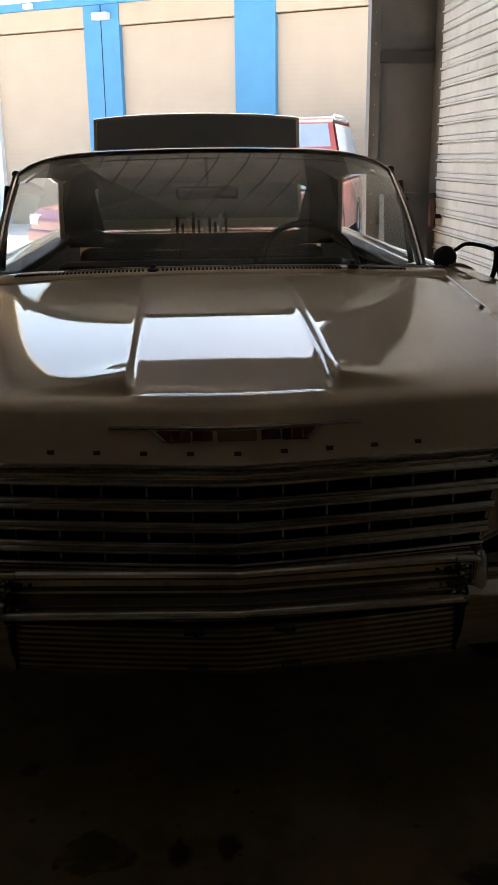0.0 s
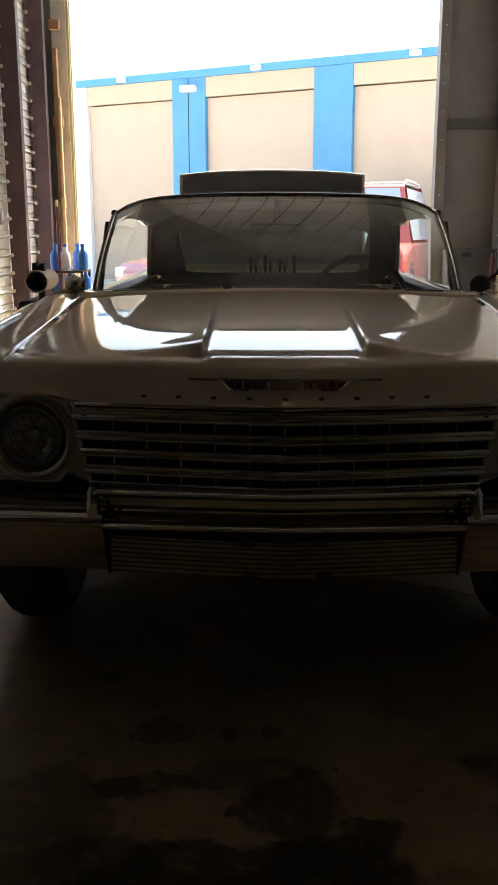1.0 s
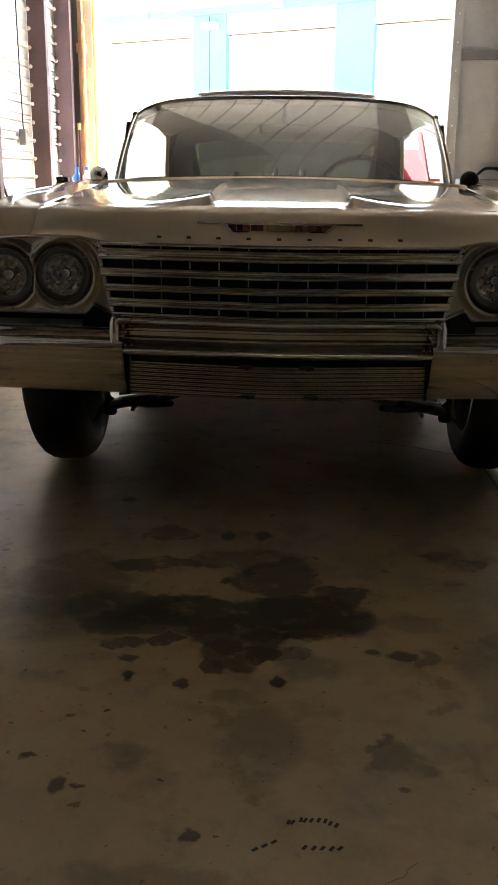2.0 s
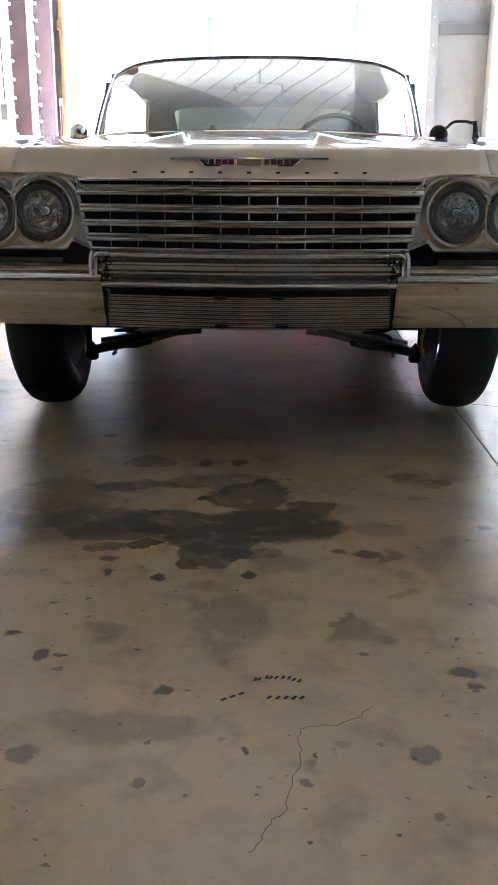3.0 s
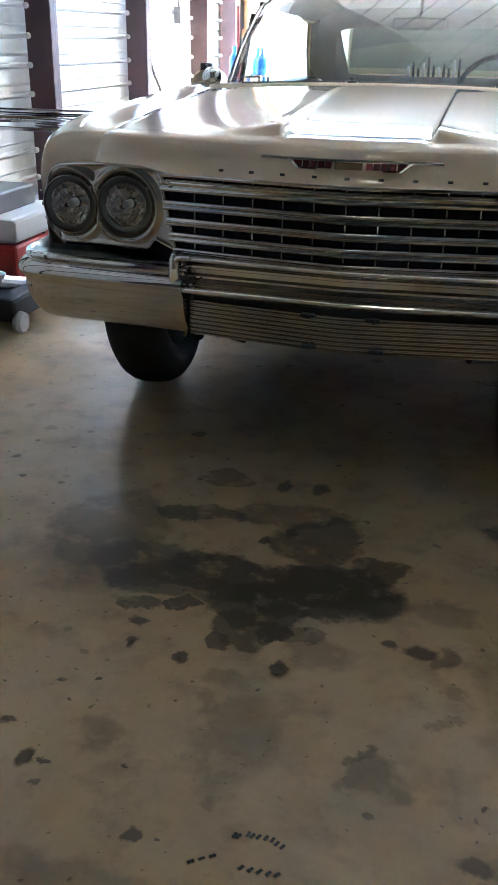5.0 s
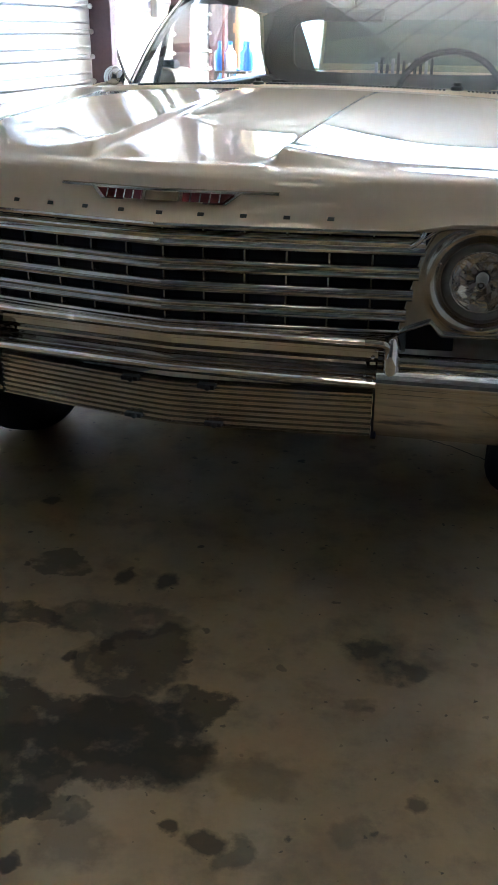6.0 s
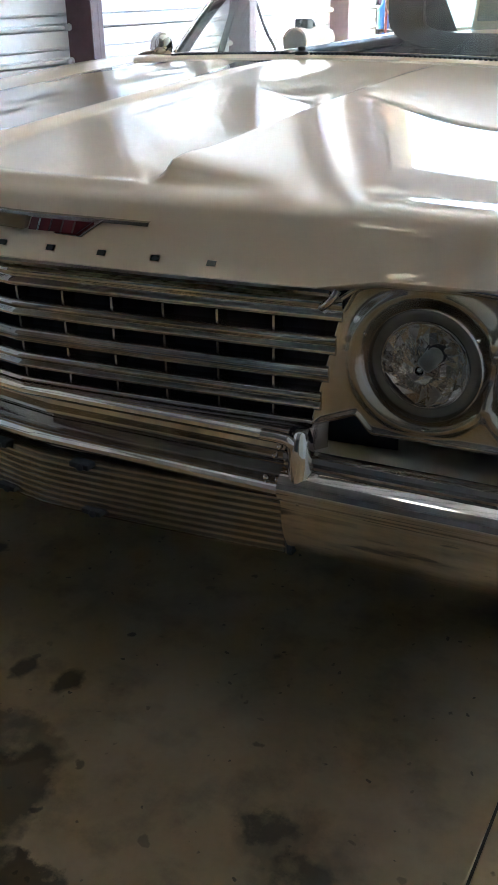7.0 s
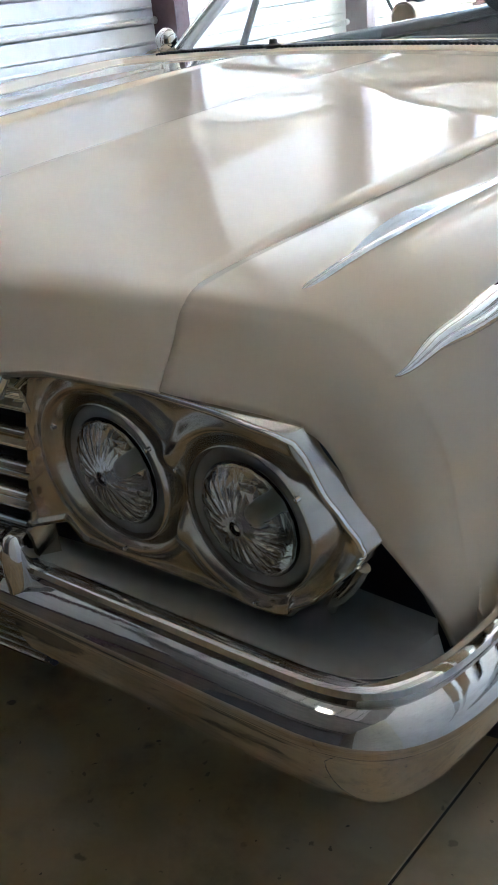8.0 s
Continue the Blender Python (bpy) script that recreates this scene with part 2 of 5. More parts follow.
# faint damp patches
DAMP = [(0.102, 0.868, 0.071, 0.063, 0.35), (0.371, 1.11, 0.083, 0.042, 0.3), (-0.07, 0.751, 0.062, 0.035, 0.3), (-0.094, 0.659, 0.034, 0.036, 0.3), (0.57, 1.039, 0.038, 0.044, 0.35), (0.507, 1.373, 0.032, 0.026, 0.35), (0.391, 0.838, 0.025, 0.024, 0.3), (0.38, 0.727, 0.031, 0.017, 0.3), (0.383, 0.953, 0.031, 0.033, 0.5), (0.234, 0.605, 0.039, 0.013, 0.5), (-0.258, 0.546, 0.061, 0.051, 0.35), (-0.006, 0.588, 0.08, 0.143, 0.35), (-0.163, 0.187, 0.14, 0.051, 0.35), (0.257, 0.555, 0.05, 0.06, 0.45), (0.556, 1.537, 0.103, 0.066, 0.4), (-0.525, 1.142, 0.174, 0.173, 0.3), (0.517, 0.86, 0.082, 0.201, 0.2), (0.5, 1.555, 0.058, 0.025, 0.6), (0.598, 1.497, 0.047, 0.041, 0.6)]
# single oil drips: centre x, y, half sizes
OIL = [(-0.326, 0.904, 0.025, 0.018), (-0.316, 0.827, 0.016, 0.02), (-0.189, 0.8, 0.014, 0.025), (0.025, 0.82, 0.015, 0.023), (0.247, 0.964, 0.02, 0.017), (0.318, 0.948, 0.044, 0.027), (-0.137, 1.67, 0.026, 0.037), (-0.031, 1.685, 0.03, 0.042), (-0.245, 1.217, 0.012, 0.016), (-0.128, 1.343, 0.016, 0.022), (-0.066, 1.398, 0.02, 0.027), (-0.383, 0.436, 0.016, 0.023), (-0.124, 0.311, 0.018, 0.016), (0.447, 0.392, 0.031, 0.019), (0.461, 0.343, 0.019, 0.012), (0.022, 0.813, 0.014, 0.019)]
SPECKS = [(-0.314, 0.814, 0.011, 0.016), (0.318, 0.12, 0.004, 0.005), (0.151, 0.124, 0.006, 0.006), (0.462, 0.525, 0.006, 0.007), (-0.193, 0.463, 0.006, 0.007), (-0.335, 0.681, 0.005, 0.009), (-0.46, 0.522, 0.019, 0.008), (-0.343, 0.437, 0.016, 0.007), (0.261, -0.064, 0.005, 0.005), (0.034, 0.134, 0.007, 0.014)]


def stained_concrete():
    """Sealed warehouse concrete: brown blotches, dark oil spots, dull and shiny patches."""
    m = mat("stained_sealed_concrete", (0.42, 0.30, 0.158), 0.32, 0, 0.13, 1.3, 70, 0.06, Specular_IOR_Level=0.22)
    nt = m.node_tree
    n, l = nt.nodes, nt.links
    b = n["Principled BSDF"]
    co = n["Texture Coordinate"].outputs["Object"]
    col = b.inputs["Base Color"].links[0].from_socket

    def shifted(scale, detail, amount):
        warp = n.new("ShaderNodeTexNoise")
        warp.inputs["Scale"].default_value, warp.inputs["Detail"].default_value, warp.inputs["Roughness"].default_value = scale, detail, 0.6
        l.new(co, warp.inputs["Vector"])
        sub = n.new("ShaderNodeVectorMath")
        sub.operation = "SUBTRACT"
        l.new(warp.outputs["Color"], sub.inputs[0])
        sub.inputs[1].default_value = (0.5, 0.5, 0.5)
        scl = n.new("ShaderNodeVectorMath")
        scl.operation = "SCALE"
        l.new(sub.outputs[0], scl.inputs[0])
        scl.inputs["Scale"].default_value = amount
        moved = n.new("ShaderNodeVectorMath")
        l.new(co, moved.inputs[0])
        l.new(scl.outputs[0], moved.inputs[1])
        return moved.outputs[0]

    def over(factor, shade):
        mx = n.new("ShaderNodeMix")
        mx.data_type = "RGBA"
        mx.inputs[7].default_value = (*shade, 1)
        l.new(factor, mx.inputs["Factor"])
        l.new(col, mx.inputs[6])
        return mx.outputs[2]

    def ellipse(where, x, y, a, c, s, lo, hi):
        off = n.new("ShaderNodeVectorMath")
        off.operation = "SUBTRACT"
        l.new(where, off.inputs[0])
        off.inputs[1].default_value = (x, y, 0)
        div = n.new("ShaderNodeVectorMath")
        div.operation = "MULTIPLY"
        l.new(off.outputs[0], div.inputs[0])
        div.inputs[1].default_value = (1 / a, 1 / c, 0)
        ln = n.new("ShaderNodeVectorMath")
        ln.operation = "LENGTH"
        l.new(div.outputs[0], ln.inputs[0])
        mr = n.new("ShaderNodeMapRange")
        mr.inputs["From Min"].default_value, mr.inputs["From Max"].default_value = lo, hi
        mr.inputs["To Min"].default_value, mr.inputs["To Max"].default_value = s, 0
        l.new(ln.outputs["Value"], mr.inputs["Value"])
        return mr.outputs[0]

    rough_edge, spot_edge = shifted(7, 6, 0.2), shifted(30, 3, 0.035)
    # pale worn cloudiness, then wide soft damp patches
    for s, lo, hi, k, shade in ((2.4, 0.46, 0.66, 0.42, (0.15, 0.12, 0.085)), (8.0, 0.5, 0.66, 0.45, (0.13, 0.10, 0.07)), (1.6, 0.47, 0.6, 0.5, (0.46, 0.365, 0.24))):
        cloud = n.new("ShaderNodeTexNoise")
        cloud.inputs["Scale"].default_value, cloud.inputs["Detail"].default_value, cloud.inputs["Roughness"].default_value = s, 9, 0.62
        l.new(co, cloud.inputs["Vector"])
        mr = n.new("ShaderNodeMapRange")
        mr.inputs["From Min"].default_value, mr.inputs["From Max"].default_value, mr.inputs["To Max"].default_value = lo, hi, k
        l.new(cloud.outputs["Fac"], mr.inputs["Value"])
        col = over(mr.outputs[0], shade)
    # paler islands keep the wet stains from being one even tone
    isle = n.new("ShaderNodeTexNoise")
    isle.inputs["Scale"].default_value, isle.inputs["Detail"].default_value, isle.inputs["Roughness"].default_value = 11, 7, 0.6
    l.new(co, isle.inputs["Vector"])
    dry = n.new("ShaderNodeMapRange")
    dry.inputs["From Min"].default_value, dry.inputs["From Max"].default_value = 0.36, 0.46
    dry.inputs["To Min"].default_value, dry.inputs["To Max"].default_value = 0.45, 1.0
    l.new(isle.outputs["Fac"], dry.inputs["Value"])

    def broken(factor):
        mu = n.new("ShaderNodeMath")
        mu.operation = "MULTIPLY"
        l.new(factor, mu.inputs[0])
        l.new(dry.outputs[0], mu.inputs[1])
        return mu.outputs[0]

    for x, y, a, c, s in DAMP:
        col = over(broken(ellipse(rough_edge, x, y, a, c, s * 1.2, 0.7, 1.15)), (0.075, 0.062, 0.042))
    for x, y, a, c, s in WET:
        col = over(broken(ellipse(rough_edge, x, y, a * 1.06, c * 1.06, s, 0.86, 1.04)), (0.052, 0.043, 0.028))
    for x, y, a, c in OIL + SPECKS:
        col = over(ellipse(spot_edge, x, y, a, c, 0.8, 0.7, 1.1), (0.045, 0.036, 0.026))
    # scattered round drips: one cell in a few holds a spot
    for s, share, size in ((6.0, 0.78, 0.18), (15.0, 0.76, 0.2), (38.0, 0.8, 0.2)):
        vor = n.new("ShaderNodeTexVoronoi")
        vor.voronoi_dimensions = "2D"
        vor.inputs["Scale"].default_value = s
        l.new(spot_edge, vor.inputs["Vector"])
        sep = n.new("ShaderNodeSeparateColor")
        l.new(vor.outputs["Color"], sep.inputs[0])
        rad = n.new("ShaderNodeMapRange")
        rad.inputs["From Min"].default_value, rad.inputs["From Max"].default_value = share, 1.0
        rad.inputs["To Min"].default_value, rad.inputs["To Max"].default_value = 0.0, size
        l.new(sep.outputs[0], rad.inputs["Value"])
        gap = n.new("ShaderNodeMath")
        gap.operation = "SUBTRACT"
        l.new(rad.outputs[0], gap.inputs[0])
        l.new(vor.outputs["Distance"], gap.inputs[1])
        mr = n.new("ShaderNodeMapRange")
        mr.inputs["From Min"].default_value, mr.inputs["From Max"].default_value, mr.inputs["To Max"].default_value = -0.01, 0.05, 0.8
        l.new(gap.outputs[0], mr.inputs["Value"])
        strength = n.new("ShaderNodeMath")
        strength.operation = "MULTIPLY"
        l.new(mr.outputs[0], strength.inputs[0])
        l.new(sep.outputs[1], strength.inputs[1])
        col = over(strength.outputs[0], (0.06, 0.048, 0.036))
    l.new(col, b.inputs["Base Color"])
    return m


FLOOR_MAT = stained_concrete()
JOINT_X = 0.822
JOINT_GREY = mat("joint_filler_grey", (0.05, 0.043, 0.035), 0.85)
floor = tagged(new("floor"), "stained sealed concrete garage floor with saw-cut joint", "floor", kind="structure")
part("slab", box(WALL_L - 0.2, JOINT_X - 0.0027, BACK_Y - 0.2, DOOR_Y + 0.2, -0.15, 0.0), FLOOR_MAT, floor, bevel=0.002)
part("slab", box(JOINT_X + 0.0027, WALL_R + 0.2, BACK_Y - 0.2, DOOR_Y + 0.2, -0.15, 0.0), FLOOR_MAT, floor, bevel=0.002)
part("joint_filler", box(JOINT_X - 0.0027, JOINT_X + 0.0027, BACK_Y, DOOR_Y, -0.15, -0.004), JOINT_GREY, floor)


CRACK = mat("crack_dust", (0.10, 0.08, 0.055), 0.9)


def crack(points, width):
    rng = random.Random(5)
    pts = []
    for p in spline([(*q, 0.0) for q in points], 9):
        pts.append((p.x + rng.uniform(-0.004, 0.004), p.y + rng.uniform(-0.004, 0.004), 0.0008))
    return sweep(pts, [(-width, 0), (0, 0.0006), (width, 0)], closed=False)


part("crack", crack([(0.26, 0.267), (0.206, 0.219), (0.13, 0.193), (0.126, 0.128), (0.099, -0.012), (0.077, -0.041), (0.049, -0.107)], 0.0007), CRACK, floor)
mark = box(-.0028, .0028, -.006, .006, 0.0003, 0.0010)
proto = part("tread_mark", mark, DARK, floor)
for i in range(17):
    m = proto if i == 0 else proto.copy()
    if i:
        scene.collection.objects.link(m)
    jit = random.Random(i).uniform(-.0025, .0025)
    if i < 9:
        m.matrix_basis = pose(jit + 0.045 + 0.0109 * i, 0.354 + .010 * math.sin(i * .4) + jit, 0, 0, 0, -25 + 4000 * jit)
    elif i < 14:
        m.matrix_basis = pose(0.074 + 0.0153 * (i - 9) + jit, 0.294 - jit, 0, 0, 0, -35 + 5000 * jit)
    else:
        m.matrix_basis = pose(-0.010 + .016 * (i - 14), 0.285 + .010 * (i - 14), 0, 0, 0, -50)
part("crack", crack([(0.40, 2.79), (0.58, 2.72), (0.716, 2.63), (0.815, 2.57)], 0.0025), DARK, floor)
part("crack", crack([(0.83, 2.55), (0.938, 2.483), (1.3, 2.4), (2.3, 2.3)], 0.0025), DARK, floor)

# ---- ground outside ----
bm = bmesh.new()
cs = [bm.verts.new(p) for p in ((-900, -900, -0.16), (900, -900, -0.16), (900, 900, -0.16), (-900, 900, -0.16))]
bm.faces.new(cs)
tagged(part("ground", bm, CONCRETE), "pale sunlit concrete yard", "ground", kind="structure")
apron = part("pavement", box(-30, 30, DOOR_Y + 0.205, 36, -0.155, -0.012), CONCRETE)
tagged(apron, "pale sunlit concrete drive between the buildings", "pavement", kind="structure")


# ---- walls ----
def ribbed(x, y0, y1, z0, z1, side, pitch=0.166):
    """A sheet of horizontal trapezoid ribs, with a back skin. side: +1 if the room lies towards +x."""
    rows = []
    z = z0
    while z < z1:
        for dz, d in ((0.0, 0.0), (0.048, 0.0), (0.051, -0.04), (0.062, -0.04), (0.064, 0.016), (0.076, 0.018), (0.086, 0.0), (0.120, 0.0), (0.122, -0.025), (0.128, -0.025), (0.130, 0.004), (0.138, 0.0)):
            if z + dz <= z1:
                rows.append([(x + side * d, y0, z + dz), (x + side * d, y1, z + dz)])
        z += pitch
    bm = grid(rows)
    box(x - side * 0.14, x - side * 0.06, y0, y1, z0, z1, bm)
    return bm


ROOF_L, ROOF_R = 4.95, 5.45
wall_w = tagged(new("wall_left"), "white ribbed steel wall between dark steel columns", "wall", kind="structure")
wall_e = tagged(new("wall_right"), "white ribbed steel garage wall", "wall", kind="structure")
edges = [BACK_Y, -2.95, -1.3, 0.35, 1.8, 3.15, 4.83, 6.53, 8.19, 9.22, DOOR_Y]
# rearmost panels are unseen, their brown chosen for the chrome's reflections
for a, b in zip(edges, edges[1:]):
    part("panel", ribbed(WALL_L, a, b - 0.004, 0.0, ROOF_L, 1), WHITE_PANEL if a > -1.5 else BOARD, wall_w)
# the unseen cream panel is put in to throw warm light on the wing
for a, b in zip([BACK_Y, -2.0, 1.0, 4.0, 7.0], [-2.0, 1.0, 4.0, 7.0, 9.25]):
    part("panel", ribbed(WALL_R, a, b - 0.004, 0.0, ROOF_R, -1), WHITE_PANEL if a > 0.9 else CREAM_STEEL if a > -2.1 else BOARD, wall_e)
part("skirt", box(WALL_R + 0.02, WALL_R + 0.1, 9.246, DOOR_Y, 0, ROOF_R), GREY_PANEL, wall_e, "grey sheet steel closing strip")


def steel_column(y, depth=0.165, width=0.07, height=4.8):
    """A dark steel channel with pale fasteners down its edge."""
    col = thing("steel_column", "dark purple-brown steel wall column with pale fasteners", "column", "columns of the ribbed wall", (WALL_L + 0.017, y, 0))
    bm = box(0, depth, -width / 2, -width / 2 + 0.012, 0, height)
    box(0, depth, width / 2 - 0.012, width / 2, 0, height, bm)
    box(depth - 0.012, depth, -width / 2 + 0.012, width / 2 - 0.012, 0, height, bm)
    part("channel", bm, PURPLE_STEEL, col, bevel=0.002)
    lip = box(depth - 0.03, depth - 0.002, width / 2, width / 2 + 0.03, 0, height)
    part("lip", lip, PURPLE_STEEL, col)
    proto = None
    for k in range(29):
        z = 0.068 + k * 0.166
        if proto is None:
            proto = part("fastener", lathe([(0.0, -0.02), (0.014, -0.02), (0.019, -0.006), (0.019, 0.0)], (0, 0, 0), "y", 8), WHITE, col)
        else:
            screw = proto.copy()
            scene.collection.objects.link(screw)
            screw.parent = col
        (proto if k == 0 else screw).location = (depth * 0.08, -width / 2, z)
    return col


for y in (-2.95, -1.3, 0.35, 1.8, 3.15, 4.83, 6.53, 8.19, 9.22):
    steel_column(y)

wall_n = tagged(new("wall_front"), "grey steel wall round the open garage door", "wall", kind="structure")
part("pier", box(OPEN_R + 0.1, WALL_R + 0.1, DOOR_Y, DOOR_Y + 0.12, 0, ROOF_R), GREY_PANEL, wall_n)
part("pier", box(WALL_L - 0.1, OPEN_L - 0.14, DOOR_Y, DOOR_Y + 0.12, 0, ROOF_L), GREY_PANEL, wall_n)
part("header", box(WALL_L - 0.1, WALL_R + 0.1, DOOR_Y + 0.002, DOOR_Y + 0.122, OPEN_TOP, ROOF_R), GREY_PANEL, wall_n)
for z in (0.78, 2.32, 3.75):
    part("girt", box(OPEN_R + 0.1, WALL_R, DOOR_Y - 0.07, DOOR_Y, z, z + 0.1), BIN_GREY, wall_n, "dark steel girt", bevel=0.003)
door_track = thing("door_track", "grey steel door guide with bolt heads", "door track", at=(OPEN_R, DOOR_Y, 0))
part("channel", box(0, 0.1, -0.05, 0.13, 0, OPEN_TOP), GREY_PANEL, door_track, bevel=0.003)
for k in range(14):
    part("bolt", lathe([(0.0, -0.062), (0.007, -0.062), (0.009, -0.05)], (0.05, 0, 0.25 + 0.28 * k), "y", 8), GALV, door_track)
jamb = thing("door_track", "pale galvanised door guide with yellow edge strip", "door track", at=(OPEN_L, DOOR_Y, 0))
part("channel", box(-0.19, -0.035, -0.06, 0.13, 0, OPEN_TOP), CREAM_STEEL, jamb, bevel=0.003)
part("strip", box(-0.035, -0.012, -0.045, 0.1, 0, OPEN_TOP), YELLOW, jamb, "faded yellow edge strip")
part("flange", box(-0.012, 0.0, -0.01, 0.16, 0, OPEN_TOP), WHITE, jamb, "white outer flange")
for k in range(16):
    part("bolt", lathe([(0.0, -0.072), (0.007, -0.072), (0.009, -0.06)], (-0.09, 0, 0.2 + 0.25 * k), "y", 8), GALV, jamb)

back = tagged(part("wall_back", box(WALL_L - 0.1, WALL_R + 0.1, BACK_Y - 0.1, BACK_Y, 0, ROOF_R), BACK_GREY), "plain dull grey back wall", "wall", kind="structure")

# ceiling: dark steel deck, and under part of it a pale blanket that sags between slanting straps
SEAM, LEAN = 0.37, 0.33
slope = (ROOF_R - ROOF_L) / (WALL_R - WALL_L + 0.2)


def roof_z(x):
    return ROOF_L - 0.05 + (x - WALL_L + 0.1) * slope


bm = grid([[(x, BACK_Y - 0.1, roof_z(x)), (x, DOOR_Y + 0.12, roof_z(x))] for x in (WALL_L - 0.1, WALL_R + 0.1)])
ext = bmesh.ops.extrude_face_region(bm, geom=bm.faces[:])
for v in ext["geom"]:
    if isinstance(v, bmesh.types.BMVert):
        v.co.z += 0.2
tagged(part("ceiling", bm, DECK), "bare dark steel roof deck, sloping", "ceiling", kind="structure")


def blanket_edge(y):
    """Where the pale blanket begins, across the unseen roof: the notch is added to darken the windscreen's reflection.
    """
    return float(np.interp(y, [0, 2.2, 4.6, 8.4, 9.6], [WALL_L, WALL_L, -0.1, WALL_L, WALL_L]))


def blanket_point(u, y):
    x = min(1.4, max(blanket_edge(y), u + LEAN * (y - 6.0)))
    return (x, y, roof_z(x) - 0.03 - 0.035 * abs(math.sin(math.pi * u / SEAM)))


ys = [0.1 + 9.45 * i / 63 for i in range(64)]
bm = grid([[blanket_point(SEAM * i / 8, y) for y in ys] for i in range(-90, 90)])
bmesh.ops.dissolve_degenerate(bm, edges=bm.edges, dist=0.002)
tagged(part("ceiling", bm, INSULATION, smooth=60), "white roof insulation blanket sagging between straps", "ceiling", kind="structure")
bm = bmesh.new()
for k in range(-11, 12):
    run = [(SEAM * k + LEAN * (y - 6.0), y) for y in ys]
    run = [(x, y, roof_z(x) - 0.036) for x, y in run if blanket_edge(y) + 0.02 < x < 1.38]
    if len(run) > 2:
        sweep(run, [(-0.012, -0.004), (0.012, -0.004), (0.012, 0.003), (-0.012, 0.003)], bm)
for y in (-3.4, 0.0, 9.2):
    rows = []
    for x in (WALL_L, WALL_R):
        z = roof_z(x) - 0.002
        rows.append([(x, y - 0.04, z), (x, y + 0.04, z), (x, y + 0.04, z - 0.22), (x, y - 0.04, z - 0.22)])
    grid(rows, True, bm, True)
tagged(part("trim", bm, STRAP), "dark steel roof beams and blanket straps", "beam", kind="structure")


# ---- building across the yard ----
FACE, FACE_TURN = (-1.7, 22.5), -28.0
store = thing("storage_building", "tan and blue storage building with roll-up doors", "building", at=(*FACE, -0.03), rz=FACE_TURN)
HALF = 30.0
PITCH = 3.78
part("wall", box(-HALF, HALF, 0.25, 8.0, 0, 4.75), TAN_STUCCO, store)
part("roof", box(-HALF - 0.1, HALF + 0.1, 0.24, 8.1, 4.752, 4.85), GALV, store)
part("fascia", box(-HALF, HALF, -0.09, 0.24, 4.80, 4.97), BLUE, store, "blue roof fascia")
for k in range(-7, 8):
    c = 3.575 + PITCH * k
    w = 0.465
    edge = .23 if k == -2 else 0
    pier = part("pillar", box(c - w, c + w + edge, -0.03, 0.25, 0, 4.798), WHITE if k == -2 else BLUE, store, "white pilaster" if k == -2 else "blue pilaster")
    if k == -1:
        part("seam", box(c - 0.01, c + 0.01, -0.036, -0.03, 0, 4.79), GRILLE_DARK, pier)
    a, b = c + w + edge, c + PITCH - w
    part("lintel", box(a, b, 0.0, 0.25, 4.36, 4.798), TAN_STUCCO, store, "tan band over the door")
    bm = bmesh.new()
    rows = []
    for i in range(42):
        z = 0.01 + i * (4.35 / 42)
        rows += [[(a + 0.002, 0.1, z), (b - 0.002, 0.1, z)], [(a + 0.002, 0.098, z + 0.03), (b - 0.002, 0.098, z + 0.03)], [(a + 0.002, 0.098, z + 0.075), (b - 0.002, 0.098, z + 0.075)]]
    part("door", grid(rows, bm=bm), TAN, store, "tan ribbed roll-up door")
    lamp = part("wall_lamp", box(c - 2.0, c - 1.76, -0.2, -0.09, 4.82, 4.93), WHITE, store, "white wall lamp", bevel=0.015)
part("wall_lamp", box(-0.34, 0.06, -0.22, -0.03, 4.47, 4.62), WHITE, store, "white box lamp", bevel=0.02)

# ---- the cream car ----
CAR_Z = 0.04  # the body rides this much higher than its own zero
car = thing("car", "cream 1960s hardtop car with chrome grille, boot lid raised", "car", at=(0, 0, CAR_Z))


def nose(x):
    """The line of the front: a shallow arrow in plan."""
    a = abs(x)
    return 1.618 + 0.11 * (math.sqrt(a * a + 0.0006) - 0.0245) + 0.065 * a * a


def both(name, bm, material, label="", smooth=35, bevel=0.0, parent=None):
    other = mirrored(bm)
    return part(name, bm, material, parent or car, label, smooth, bevel), part(name, other, material, parent or car, label, smooth, bevel)


# hood: front face, rolled nose and top with two raised ridges
HOOD_PROFILE = [(0.0, 0.862), (0.004, 0.866), (0.016, 0.881), (0.030, 0.902), (0.043, 0.922), (0.055, 0.938), (0.064, 0.947), (0.078, 0.954), (0.10, 0.960), (0.14, 0.967), (0.22, 0.977), (0.4, 0.992), (0.7, 1.012), (1.05, 1.032), (1.38, 1.046)]


